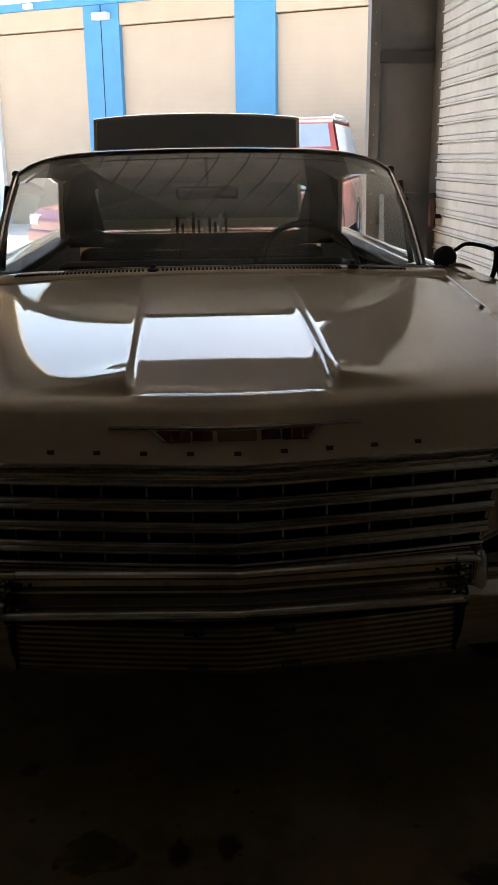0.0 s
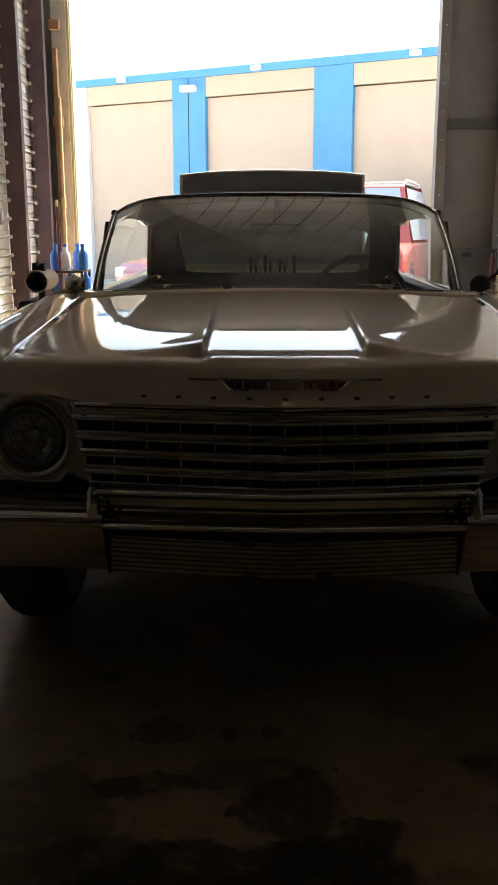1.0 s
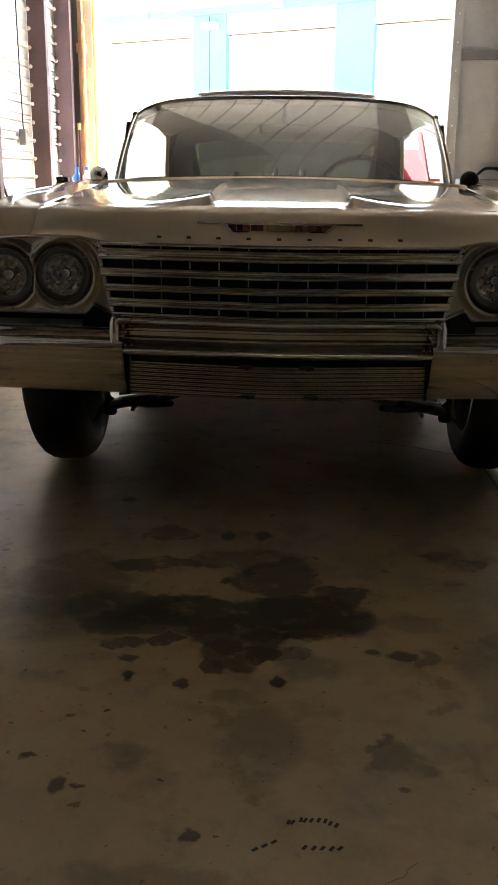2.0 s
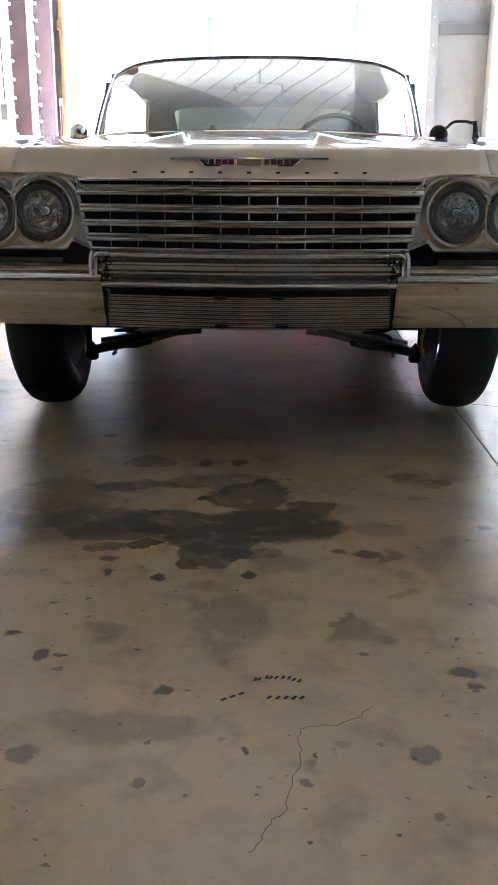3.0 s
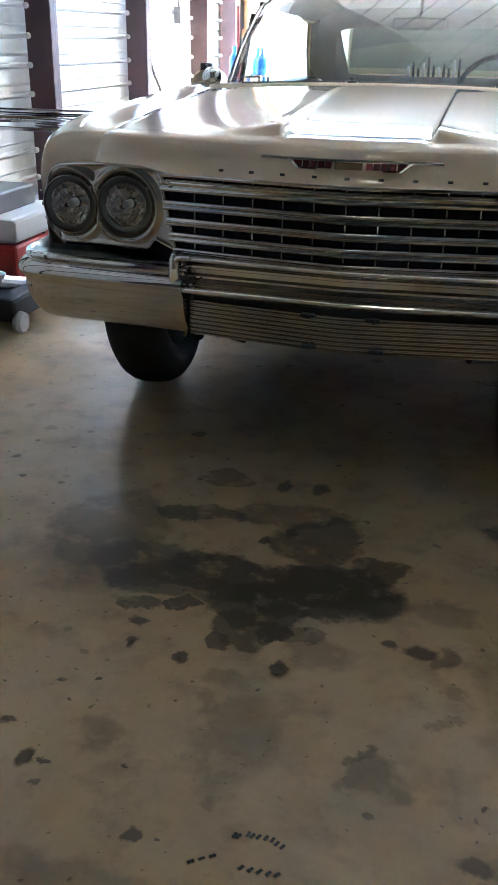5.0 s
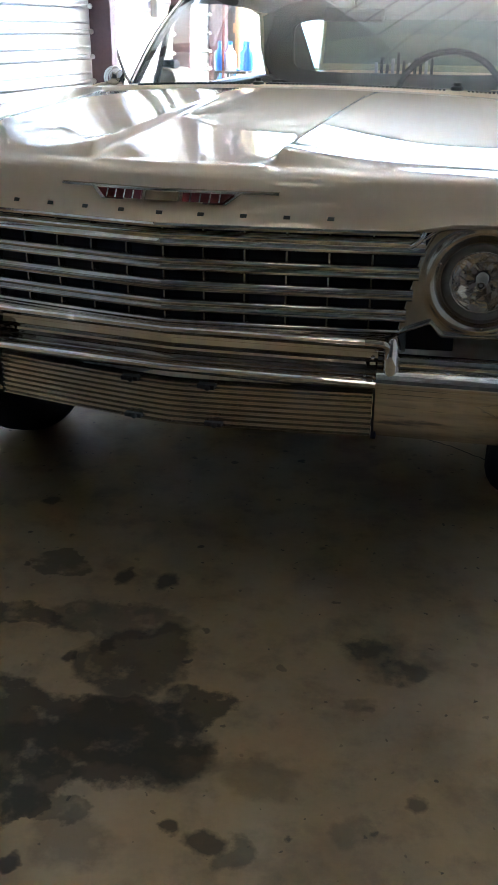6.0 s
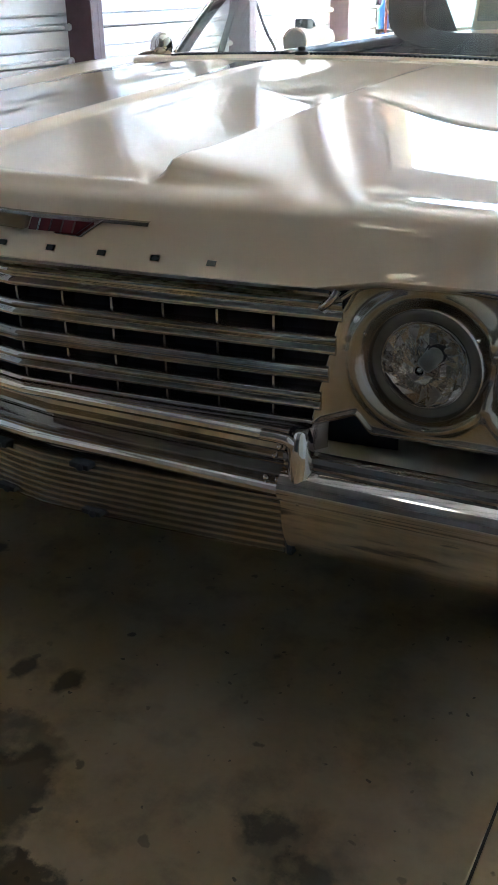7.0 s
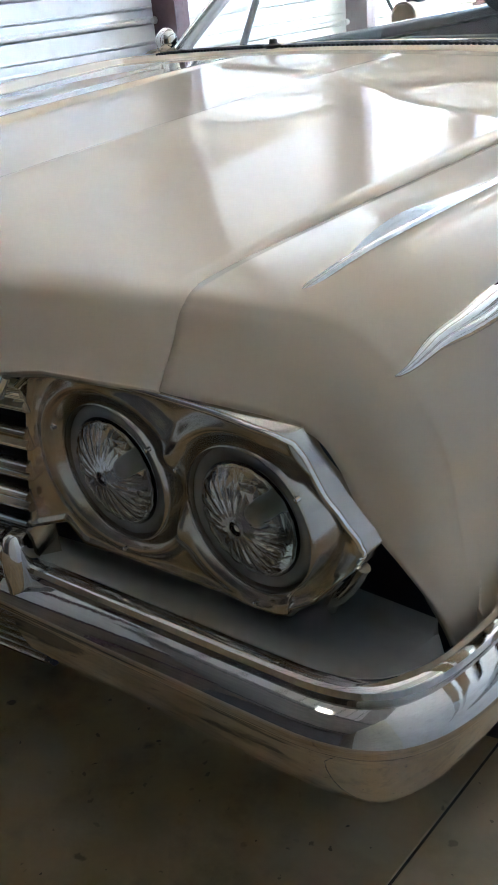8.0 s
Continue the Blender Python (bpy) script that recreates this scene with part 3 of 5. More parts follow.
def hood_point(x, d, z):
    a = abs(x)
    y = nose(x) * max(0.0, 1 - d / 1.38) + 1.64 * min(1.0, d / 1.38) + d
    k = min(1.0, max(0.0, (d - 0.06) / 0.09))
    fade = min(1.0, max(0.0, (2.95 - y) / 1.0)) ** 0.6
    rx = 0.211 + 0.012 * d
    shape = max(0.0, 1 - (a - rx) / .26) ** 2 if a > rx else math.exp(-((a - rx) / .013) ** 2)
    z += (0.016 + 0.010 * math.exp(-((d - 0.17) / 0.07) ** 2)) * min(1.0, max(0.0, (d - 0.115) / 0.035)) * fade * shape
    z += 0.0042 * math.exp(-((d - 0.103) / 0.014) ** 2) * min(1.0, max(0.0, (0.19 - a) / 0.02))
    s = min(1.0, max(0.0, (a - .53) / .05))
    z += 0.016 * s * s * (3 - 2 * s) * max(0.0, 1 - d / .06)
    z -= (0.010 + 0.018 * min(1.0, d)) * (a / 0.73) ** 2 * k
    return (x, y, z)


prof = spline([(0, d, z) for d, z in HOOD_PROFILE], 6)
rows = []
xs = sorted({round(s * v, 4) for s in (-1, 1) for v in [0, .05, .1, .15, .17, .182, .19, .196, .200, .204, .208, .211, .214, .218, .222, .228, .236, .248, .265, .29, .33, .38, .44, .5, .56, .62, .67, .70]})
for p in prof:
    row = []
    edge = float(np.interp(p.y, [0, .02, .12, .3, .8, 1.38], [.733, .729, .713, .718, .737, .762]))
    for x in xs:
        row.append(hood_point(x / 0.70 * edge if abs(x) > 0.5 else x, p.y, p.z))
    rows.append(row)
bm = grid(rows)
hood = part("hood", bm, PAINT, car, "cream hood with two raised ridges", 180)
mod = hood.modifiers.new("skin", "SOLIDIFY")
mod.thickness, mod.offset = 0.012, -1

# front wings and flanks
A = [(.735, 1.733, .877), (.80, 1.746, .873), (.85, 1.764, .864), (.883, 1.783, .845), (.900, 1.793, .815), (.910, 1.802, .78), (.918, 1.816, .74), (.938, 1.846, .68), (.966, 1.89, .586), (.966, 1.93, .50)]
B1 = [(.727, 1.768, .916), (.80, 1.778, .912), (.852, 1.79, .905), (.893, 1.804, .888), (.921, 1.812, .86), (.941, 1.822, .825), (.951, 1.84, .775), (.96, 1.87, .69), (.967, 1.91, .593), (.966, 1.945, .50)]
B = [(.719, 1.791, .943), (.79, 1.803, .941), (.845, 1.817, .936), (.893, 1.831, .920), (.928, 1.838, .892), (.950, 1.850, .857), (.964, 1.872, .80), (.968, 1.90, .70), (.968, 1.93, .60), (.966, 1.96, .50)]
B2 = [(.715, 1.836, .957), (.79, 1.846, .957), (.845, 1.857, .954), (.895, 1.868, .940), (.934, 1.872, .911), (.957, 1.880, .872), (.970, 1.895, .806), (.971, 1.92, .70), (.968, 1.95, .60), (.964, 1.975, .49)]
C = [(.721, 2.02, .969), (.785, 2.02, .975), (.84, 2.02, .979), (.888, 2.02, .975), (.936, 2.02, .951), (.966, 2.02, .905), (.984, 2.02, .81), (.978, 2.02, .70), (.968, 2.02, .60), (.955, 2.02, .46)]


def section(y, top, half, low, inner):
    return [(inner, y, top - .009), (inner + .055, y, top - .003), (.85, y, top), (half - .1, y, top - .004), (half - .05, y, top - .03), (half - .02, y, top - .085), (half, y, top - .18), (half - .006, y, .70), (half - .016, y, .60), (half - .04, y, low)]


NET = [A, B1, B, B2, C, section(2.5, .998, .995, .52, .740), section(3.0, 1.022, 1.0, .28, .766), section(3.3, 1.02, 1.0, .27, .79)]
REAR = [section(3.31, 1.02, 1.0, .19, .79), section(3.5, .975, 1.002, .19, .80), section(4.2, .965, 1.002, .19, .80), section(5.2, .975, 1.0, .19, .80), section(6.2, .985, .985, .30, .79), section(6.9, .965, .95, .42, .76), section(7.03, .90, .90, .46, .72)]
WHEELS = [(2.49, 0.335), (5.51, 0.335)]


def flank(net, name, label):
    rows = loft(net, 7, 6)
    for row in rows:
        for v in row:
            for wy, wz in WHEELS:
                d = Vector((0, v.y - wy, v.z - wz))
                if d.length < 0.385 and v.x > 0.9:
                    d = d.normalized() * 0.385 if d.length > 1e-4 else Vector((0, 0, 0.385))
                    v.y, v.z = wy + d.y, wz + d.z
    for ob in both(name, grid(rows), PAINT, label, 180):
        mod = ob.modifiers.new("skin", "SOLIDIFY")
        mod.thickness, mod.offset = 0.01, -1


flank(NET, "front_wing", "cream front wing")
flank(REAR, "rear_body_side", "cream door and rear quarter")
# black gap between hood and wing
gap = [(.734, 1.768, .884), (.726, 1.788, .916), (.714, 1.825, .948), (.718, 2.02, .958), (.738, 2.5, .974), (.760, 2.88, .980)]
both("hood_gap", sweep(spline(gap, 5), [(-0.006, -0.014), (0.006, -0.014), (0.006, -0.02), (-0.006, -0.02)]), GRILLE_DARK)

# cowl with a slotted air grille
cowl_rows = []
for d, z in ((-.07, 1.0), (-.012, 1.032), (0, 1.044), (0.008, 1.050), (0.06, 1.054), (0.13, 1.052), (0.2, 1.045)):
    cowl_rows.append([(x, 3.028 + d + 0.06 * (abs(x) / .75) ** 2, z - 0.024 * (abs(x) / .75) ** 2) for x in [-.79 + .0632 * i for i in range(26)]])
part("cowl", grid(cowl_rows), PAINT, car, "cream cowl panel", 60)
slot = box(-0.0036, 0.0036, -0.026, 0.026, -0.004, 0.0035)
proto = part("vent_slot", slot, GRILLE_DARK, car)
slots = []
for i in range(100):
    x = -0.645 + i * 0.013
    if min(abs(x + 0.196), abs(x - 0.462)) < 0.03:
        continue
    slots.append(x)
for i, x in enumerate(slots):
    s = proto if i == 0 else proto.copy()
    if i:
        scene.collection.objects.link(s)
    s.location = (x, 3.075 + 0.06 * (abs(x) / .75) ** 2, 1.0525 - 0.024 * (abs(x) / .75) ** 2)
for x in (-0.196, 0.462):
    y = 3.06
    piv = part("wiper_pivot", lathe([(0.02, -0.004), (0.019, 0.006), (0.011, 0.010), (0.010, 0.019), (0.0, 0.021)], (x, y, 1.05), "z", 16), LETTER_DARK, car)

# grille
def prow(x):
    """The nose's line with a sharp crease on the centre line."""
    a = abs(x)
    return 1.6155 + 0.11 * math.sqrt(a * a + 0.000004) + 0.065 * a * a


def across(half, n):
    """Steps across the front, finer at the crease."""
    return sorted({half * i / n for i in range(-n, n + 1)} | {-.012, -.005, -.002, .002, .005, .012})


GRILLE = [(.826, .034, .530, "header_bar"), (.7735, .028, .522, "grille_bar"), (.729, .024, .513, "grille_bar"), (.686, .028, .503, "grille_bar"), (.650, .014, .492, "grille_bar")]
for z, h, half, name in GRILLE:
    path = [(x, prow(x) + 0.022, z) for x in across(half, 16)]
    a = h / 2
    prof = [(-.02, -a), (.0, -a), (.006, -a * .75), (.007, -a * .3), (.001, -a * .1), (.001, a * .1), (.007, a * .3), (.006, a * .75), (0, a), (-.02, a)]
    part(name, sweep(path, prof), CHROME if name == "header_bar" else WORN_CHROME, car, "bright grooved grille bar", 75)
# black sheet in place of the shade behind the bars
part("grille_backing", grid([[(x, nose(x) + 0.075, z) for x in [-.6 + .06 * i for i in range(21)]] for z in (.58, .88)]), GRILLE_DARK, car, "black sheet standing in for the shade behind the grille")
post = box(-.0022, .0022, -.014, .014, -.0125, .0125)
proto = part("grille_post", post, BEZEL_CHROME, car, bevel=0.001)
first = True
for z, half in ((.8505, .5), (.7975, .49), (.7505, .48), (.709, .47), (.6645, .46)):
    for k in range(-5, 6):
        x = k * 0.0857
        if abs(x) > half:
            continue
        p = proto if first else proto.copy()
        if not first:
            scene.collection.objects.link(p)
        first = False
        p.location = (x, nose(x) + 0.042, z)
# chrome hood lip and corner flares
part("hood_lip_trim", sweep([(x, prow(x) - .001, .858) for x in across(.52, 16)], [(-.012, -.005), (.003, -.005), (.005, 0), (.003, .004), (-.012, .004)]), CHROME, car, "chrome hood lip", 40)
both("header_end", tube(spline([(.505, nose(.505) + .012, .832), (.513, nose(.51) + .006, .838), (.522, nose(.52) + .004, .848), (.528, nose(.53) + .006, .86)], 4), .006, 8), CHROME, smooth=60)

# headlamp housings
LAMPS = [(.645, .760), (.822, .752)]


def face(x):
    return 1.733 + (0.16 if x < .645 else 0.09) * (x - .645) + (0.32 * (x - .85) if x > .85 else 0) + (0.9 * (x - .905) if x > .905 else 0)


def plate_top(x):
    return sum(top_line(x + k * .006) for k in range(-2, 3)) / 5


def top_line(x):
    return float(np.interp(x, [.48, .530, .548, .575, .70, .80, .85, .875, .893, .905, .93], [.83, .846, .866, .8745, .876, .8705, .8635, .856, .843, .825, .76]))


def plate_low(x):
    k = min(1.0, max(0.0, (x - .545) / .035))
    z = .672 - .030 * k * k * (3 - 2 * k)
    for cx, cz in LAMPS:
        if abs(x - cx) < .103:
            z = min(z, cz - math.sqrt(.103 ** 2 - (x - cx) ** 2))
    if x < .56:
        z = min(z, .672 - .40 * (.56 - x))
    if x > .86:
        z = max(z, .652 + .5 * (x - .86))
    return z


def lamp_plate():
    """The chrome surround of one pair of lamps: two ringed bowls in a lipped plate."""
    rows = []
    nv, nu = 64, 120
    for j in range(-1, nv + 2):
        v = min(1.0, max(0.0, j / nv))
        row = []
        for i in range(-1, nu + 2):
            u = min(1.0, max(0.0, i / nu))
            left = .484 + .046 * v + .016 * max(0.0, v - .85) / .15
            right = float(np.interp(v, [0, .1, .2, .4, .58, .74, .88, 1], [.886, .904, .918, .926, .922, .911, .893, .874]))
            x = left + u * (right - left)
            lo, hi = plate_low(x), plate_top(x)
            z = lo + v * (hi - lo)
            edge = min(u * (right - left), (1 - u) * (right - left), v * (hi - lo), (1 - v) * (hi - lo))
            h = .006
            for cx, cz in LAMPS:
                r = math.hypot(x - cx, z - cz)
                up = max(0.0, (z - cz) / max(r, 1e-4))
                h -= (.006 + .008 * up) * math.exp(-((r - .101) / (.009 + .004 * up)) ** 2)
                if r < .092:
                    h += .9 * (.092 - r)
            h -= .007 * min(1.0, max(0.0, (.90 - x) / .2)) * v ** 4 * math.exp(-((1 - v) * (hi - lo) / .02) ** 2)
            h -= .005 * math.exp(-((edge - .004) / .004) ** 2)
            if j in (-1, nv + 1) or i in (-1, nu + 1):
                h += .03
            row.append(Vector((x, face(x) + h, z)))
        rows.append(row)
    bm = grid(rows)
    gone = [f for f in bm.faces if min(math.hypot(f.calc_center_median().x - cx, f.calc_center_median().z - cz) for cx, cz in LAMPS) < .0765]
    bmesh.ops.delete(bm, geom=gone, context="FACES")
    return bm


LENS = glass("lamp_glass", (0.95, 0.95, 0.93), 0.0)
pair = both("headlamp_bezel", lamp_plate(), BEZEL_CHROME, "dark bronzed chrome headlamp surround", 180)
for x, z in LAMPS:
    for side, bez in zip((1, -1), pair):
        c = (side * x, face(x), z)
        part("trim_ring", lathe([(.089, .046), (.087, .02), (.084, .002), (.0825, -.004), (.0805, -.005), (.079, -.002), (.0785, .006)], c, "y", 44), BEZEL_CHROME, bez, "bronzed lamp trim ring", 60)
        part("retainer", lathe([(.0785, .006), (.0765, .001), (.072, -.001), (.066, .001), (.0605, .004)], c, "y", 44), LAMP_RIM, bez, "dull grey lamp rim", 60)
        rr = []
        for r, h in ((.0625, .002), (.057, -.003), (.050, -.007), (.042, -.010), (.034, -.0125), (.026, -.0145), (.018, -.016), (.010, -.017), (.004, -.0172)):
            ring = []
            for j in range(72):
                a = math.tau * j / 72
                flute = .0011 * math.cos(a * 18) * min(1.0, (.0625 - r) / .006) * min(1.0, max(0.0, (r - .02) / .01))
                ring.append(Vector(c) + Vector((r * math.cos(a), h + flute, r * math.sin(a))))
            rr.append(ring)
        part("lens", grid(rr, True), LENS, bez, "clear fluted lamp lens", 180).modifiers.new("skin", "SOLIDIFY").thickness = 0.002
        rr = []
        for i, (r, h) in enumerate([(.061, .006), (.054, .020), (.045, .031), (.033, .039), (.016, .043)]):
            rr.append([Vector(c) + Vector((r * math.cos(math.tau * (j + .5 * (i % 2)) / 18), h + (.007 if (j * 7 + i * 3) % 4 < 2 else 0), r * math.sin(math.tau * (j + .5 * (i % 2)) / 18))) for j in range(18)])
        part("reflector", grid(rr, True), CHROME, bez, "bright faceted reflector")
        part("bulb", lathe([(.013, .042), (.0125, .02), (.012, .008), (.008, .004), (.0, .002)], c, "y", 20), DULL_METAL, bez, "dull metal bulb shield", 50)
        for k in range(3):
            a = math.tau * (k / 3 + .1)
            part("adjuster", lathe([(.0025, .004), (.0025, -.002), (0, -.003)], (c[0] + .0905 * math.cos(a), c[1] - .012, c[2] + .0905 * math.sin(a)), "y", 8), CHROME, bez)
bead = [(x, face(x) - .007, plate_top(x) - .003) for x in [.53 + .0225 * i for i in range(15)]]
for v in (.97, .88, .8, .74, .66, .58, .5, .4, .3):
    x = float(np.interp(v, [0, .1, .2, .4, .58, .74, .88, 1], [.886, .904, .918, .926, .922, .911, .893, .874]))
    bead.append((x - .002, face(x) - .004, plate_low(x) + v * (plate_top(x) - plate_low(x))))
both("bezel_bead", tube(spline(bead, 2), .0038, 8), CHROME, "thin bright bead round the lamp surround", 60)
both("bezel_claw", tube(spline([(.921, 1.80, .705), (.905, 1.80, .675), (.885, 1.80, .648), (.872, 1.81, .625)], 4), [.008] * 8 + [.006] * 5, 8), BEZEL_CHROME, "chrome lower claw", 60)

# filler shelf between bumper and lamps; a near-black sheet paints the shade behind it
outer = spline([(.455, 1.695, 0), (.6, 1.708, 0), (.72, 1.719, 0), (.83, 1.729, 0), (.91, 1.739, 0), (.958, 1.760, 0), (.986, 1.80, 0), (1.0, 1.86, 0), (1.006, 1.95, 0), (1.008, 2.10, 0)], 6)
aprows = []
for t, z in ((0, .580), (.01, .598), (.04, .603), (.3, .600), (.7, .594), (.9, .590), (.97, .594), (1, .606)):
    row = []
    for i, p in enumerate(outer[:41]):
        q = outer[i + 1] - outer[max(i - 1, 0)]
        f = p - Vector((q.y, -q.x, 0)).normalized() * .007
        e = Vector((min(f.x, .958), 1.865 + .03 * (p.x - .5), 0))
        v = f.lerp(e, t)
        row.append((v.x, v.y, z))
    aprows.append(row)
# the shelf's shade is painted in through its darker material
shelf = both("front_apron", grid(aprows), FILLER, "filler panel above the bumper, shade put into its grey-olive colour", 60)
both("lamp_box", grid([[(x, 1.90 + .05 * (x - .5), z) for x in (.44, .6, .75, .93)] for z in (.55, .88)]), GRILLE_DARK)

# bumper
BP = [(-.014, .590), (-.010, .602), (-.004, .607), (.004, .607), (.012, .603), (.014, .596), (.010, .589), (.010, .583), (.020, .578), (.032, .570), (.040, .559), (.041, .549), (.036, .539), (.027, .531), (.022, .522), (.021, .512), (.020, .500), (.017, .485), (.012, .468), (.004, .450), (-.006, .433), (-.018, .418), (-.030, .407), (-.04, .402), (-.044, .408)]
both("bumper_end", sweep(outer, BP), BUMPER_CHROME, "wrap-round chrome bumper end", 35)


def centre(front, slope):
    return [(x, front + slope * (math.sqrt(x * x + .000004) - .004), 0) for x in across(.468, 24)]


part("bumper_top_bar", sweep(centre(1.642, .083), [(-.05, .620), (-.004, .620), (.008, .624), (.014, .631), (.014, .637), (.008, .643), (-.004, .646), (-.05, .648)]), CHROME, car, "chrome bumper top bar", 40)
part("bumper_low_bar", sweep(centre(1.655, .06), [(-.05, .528), (-.004, .528), (.010, .533), (.016, .540), (.016, .546), (.010, .553), (-.004, .557), (-.05, .557)]), CHROME, car, "chrome bumper lower bar", 40)
part("bumper_recess", sweep(centre(1.668, .075), [(-.05, .556), (-.028, .558), (-.022, .566), (-.014, .572), (-.014, .578), (-.024, .584), (-.024, .596), (-.012, .601), (-.012, .607), (-.022, .612), (-.03, .620), (-.05, .622)]), BUMPER_CHROME, car, "dark ribbed bumper recess", 30)
hoop = spline([(.430, 1.664, .637), (.460, 1.668, .636), (.472, 1.670, .632), (.4765, 1.674, .620), (.478, 1.676, .58), (.476, 1.676, .55), (.468, 1.674, .535)], 5)
guards = both("bumper_guard", tube(hoop, .009, 10), BUMPER_CHROME, "bent chrome end of the bumper bars", 60)
for side, gd in zip((1, -1), guards):
    for x, z in ((.432, .562), (.452, .562), (.447, .602), (.455, .618)):
        part("guard_bolt", lathe([(.0045, 0), (.0045, -.004), (.003, -.007), (0, -.008)], (side * x, 1.676, z), "y", 10), CHROME, gd)
    blade = []
    for z, w, d in ((.520, .004, .006), (.524, .012, .014), (.535, .016, .020), (.56, .018, .024), (.60, .018, .025), (.63, .016, .022), (.644, .011, .015), (.649, .004, .006)):
        blade.append([(side * (.484 + w * math.cos(k)), 1.688 + d * math.sin(k), z) for k in [math.tau * j / 20 for j in range(20)]])
    part("blade", grid(blade, True, None, True), BUMPER_CHROME, gd, "chunky rounded chrome guard", 60)
    cheek = grid([[(side * .470, 1.685, z), (side * .486, 1.70, z + .004), (side * .505, 1.735, z + .008)] for z in (.53, .57, .61, .64)])
    part("cheek", cheek, BEZEL_CHROME, gd, "dark cheek plate behind the hoop", 60)
# ribbed panel under the bumper
rib = [(-.03, .40)]
for k in range(8):
    z = .406 + k * .0125
    rib += [(0, z), (.006, z + .003), (.006, z + .006), (0, z + .009)]
rib += [(0, .507), (-.03, .507)]
pan = [(x, nose(x) + .035, 0) for x in [.446 * i / 10 for i in range(-10, 11)]]
val = part("gravel_panel", sweep(pan, rib), PANEL_DULL, car, "ribbed bright panel under the bumper", 30)
for x, z in ((-.09, .506), (.09, .506), (-.085, .418), (.105, .418)):
    br = part("bracket", box(x - .02, x + .02, nose(x) + .018, nose(x) + .04, z - .005, z + .005), DARK, val, "small dark bracket", bevel=.002)
    part("bolt", lathe([(.007, .0), (.007, -.004), (.004, -.007), (0, -.008)], (x + .004, nose(x) + .020, z), "y", 10), DARK, br)
# near-black block paints the shade at the panel's ends
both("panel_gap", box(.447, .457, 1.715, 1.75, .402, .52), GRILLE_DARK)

# emblem and lettering on the hood front
def face_point(x, z, out=0.0):
    d = float(np.interp(z, [.862, .866, .881, .902, .922, .938], [0, .004, .016, .030, .043, .055]))
    return Vector((x, nose(x) + d - out, z))


def plate(outline, out):
    """A raised plate that follows the hood face."""
    top = [face_point(x, z, out) for x, z in outline]
    low = [face_point(x, z, -.004) for x, z in outline]
    return grid([low, top], True, None, True)


em = part("hood_emblem", grid([[face_point(x, z, o) for x in [.237 * i / 12 for i in range(-12, 13)]] for z, o in ((.9155, -.002), (.917, .005), (.9215, .005), (.923, -.002))]), BEZEL_CHROME, car, "chrome and red winged hood emblem", 40)
part("emblem_body", plate([(-.168, .921), (.168, .921), (.135, .896), (-.135, .896)], .006), BEZEL_CHROME, em, bevel=.002)
for s in (-1, 1):
    part("emblem_inlay", plate([(s * .045, .917), (s * .148, .917), (s * .128, .901), (s * .045, .901)], .009), RED_LACQUER, em, "red lacquer inlay")
    for k in range(4):
        x = s * (.062 + .02 * k)
        part("emblem_tick", plate([(x - .0015, .9165), (x + .0015, .9165), (x + .0015, .9015), (x - .0015, .9015)], .011), CHROME, em)
part("emblem_centre", plate([(-.036, .918), (.036, .918), (.036, .900), (-.036, .900)], .010), mat("gilt", (.22, .16, .09), .45, .6), em, "gilt centre block", bevel=.002)
# the maker's letters stand as plain bars of their size
for k in range(-4, 5):
    x = k * .0863
    bar = plate([(x - .0065, .882), (x + .0065, .882), (x + .0065, .8755), (x - .0065, .8755)], .0015)
    part("letter_bar", bar, LETTER_DARK, car, "small dark metal bar where a letter stands")

# chrome spears
part("wing_spear", tube(spline([(.820, 1.846, .9505), (.838, 1.93, .972), (.850, 2.05, .984), (.855, 2.25, .992), (.857, 2.5, 1.001)], 5), [.002] + [.0055] * 19 + [.004], 8), CHROME, car, "chrome spear on the wing top", 60)
fin = []
for t in [i / 10 for i in range(11)]:
    c = Vector((.834 + .019 * t, 1.898 + .20 * t, .964 + .032 * t - .006 * t * t))
    up = .019 * math.sin(math.pi * min(1.0, t * 1.15)) ** .7 if t < .87 else .002
    fin.append([c + Vector((-.004, 0, -.003)), c + Vector((-.0035, 0, up * .6)), c + Vector((-.001, 0, up)), c + Vector((.0015, 0, up * .6)), c + Vector((.004, 0, -.003))])
part("wing_fin", grid(fin), CHROME, car, "chrome sighting fin", 60)
part("wing_spear", tube(spline([(-.820, 1.846, .9505), (-.838, 1.93, .972), (-.850, 2.05, .984), (-.855, 2.25, .992), (-.857, 2.5, 1.001)], 5), [.002] + [.0055] * 19 + [.004], 8), CHROME, car, "chrome spear on the wing top", 60)
skin = loft(NET, 7, 6)
near = [v for row in skin for v in row[16:40]]


def on_wing(y, z):
    """The wing's surface at a given length and height."""
    best = sorted(near, key=lambda v: (v.y - y) ** 2 + (v.z - z) ** 2)[:14]
    a = np.array([[1, v.y - y, v.z - z, (v.z - z) ** 2] for v in best])
    w = np.array([1 / ((v.y - y) ** 2 + (v.z - z) ** 2 + 3e-4) for v in best])
    fit = np.linalg.lstsq(a * w[:, None], np.array([v.x for v in best]) * w, rcond=None)[0]
    return float(fit[0])


trows = []
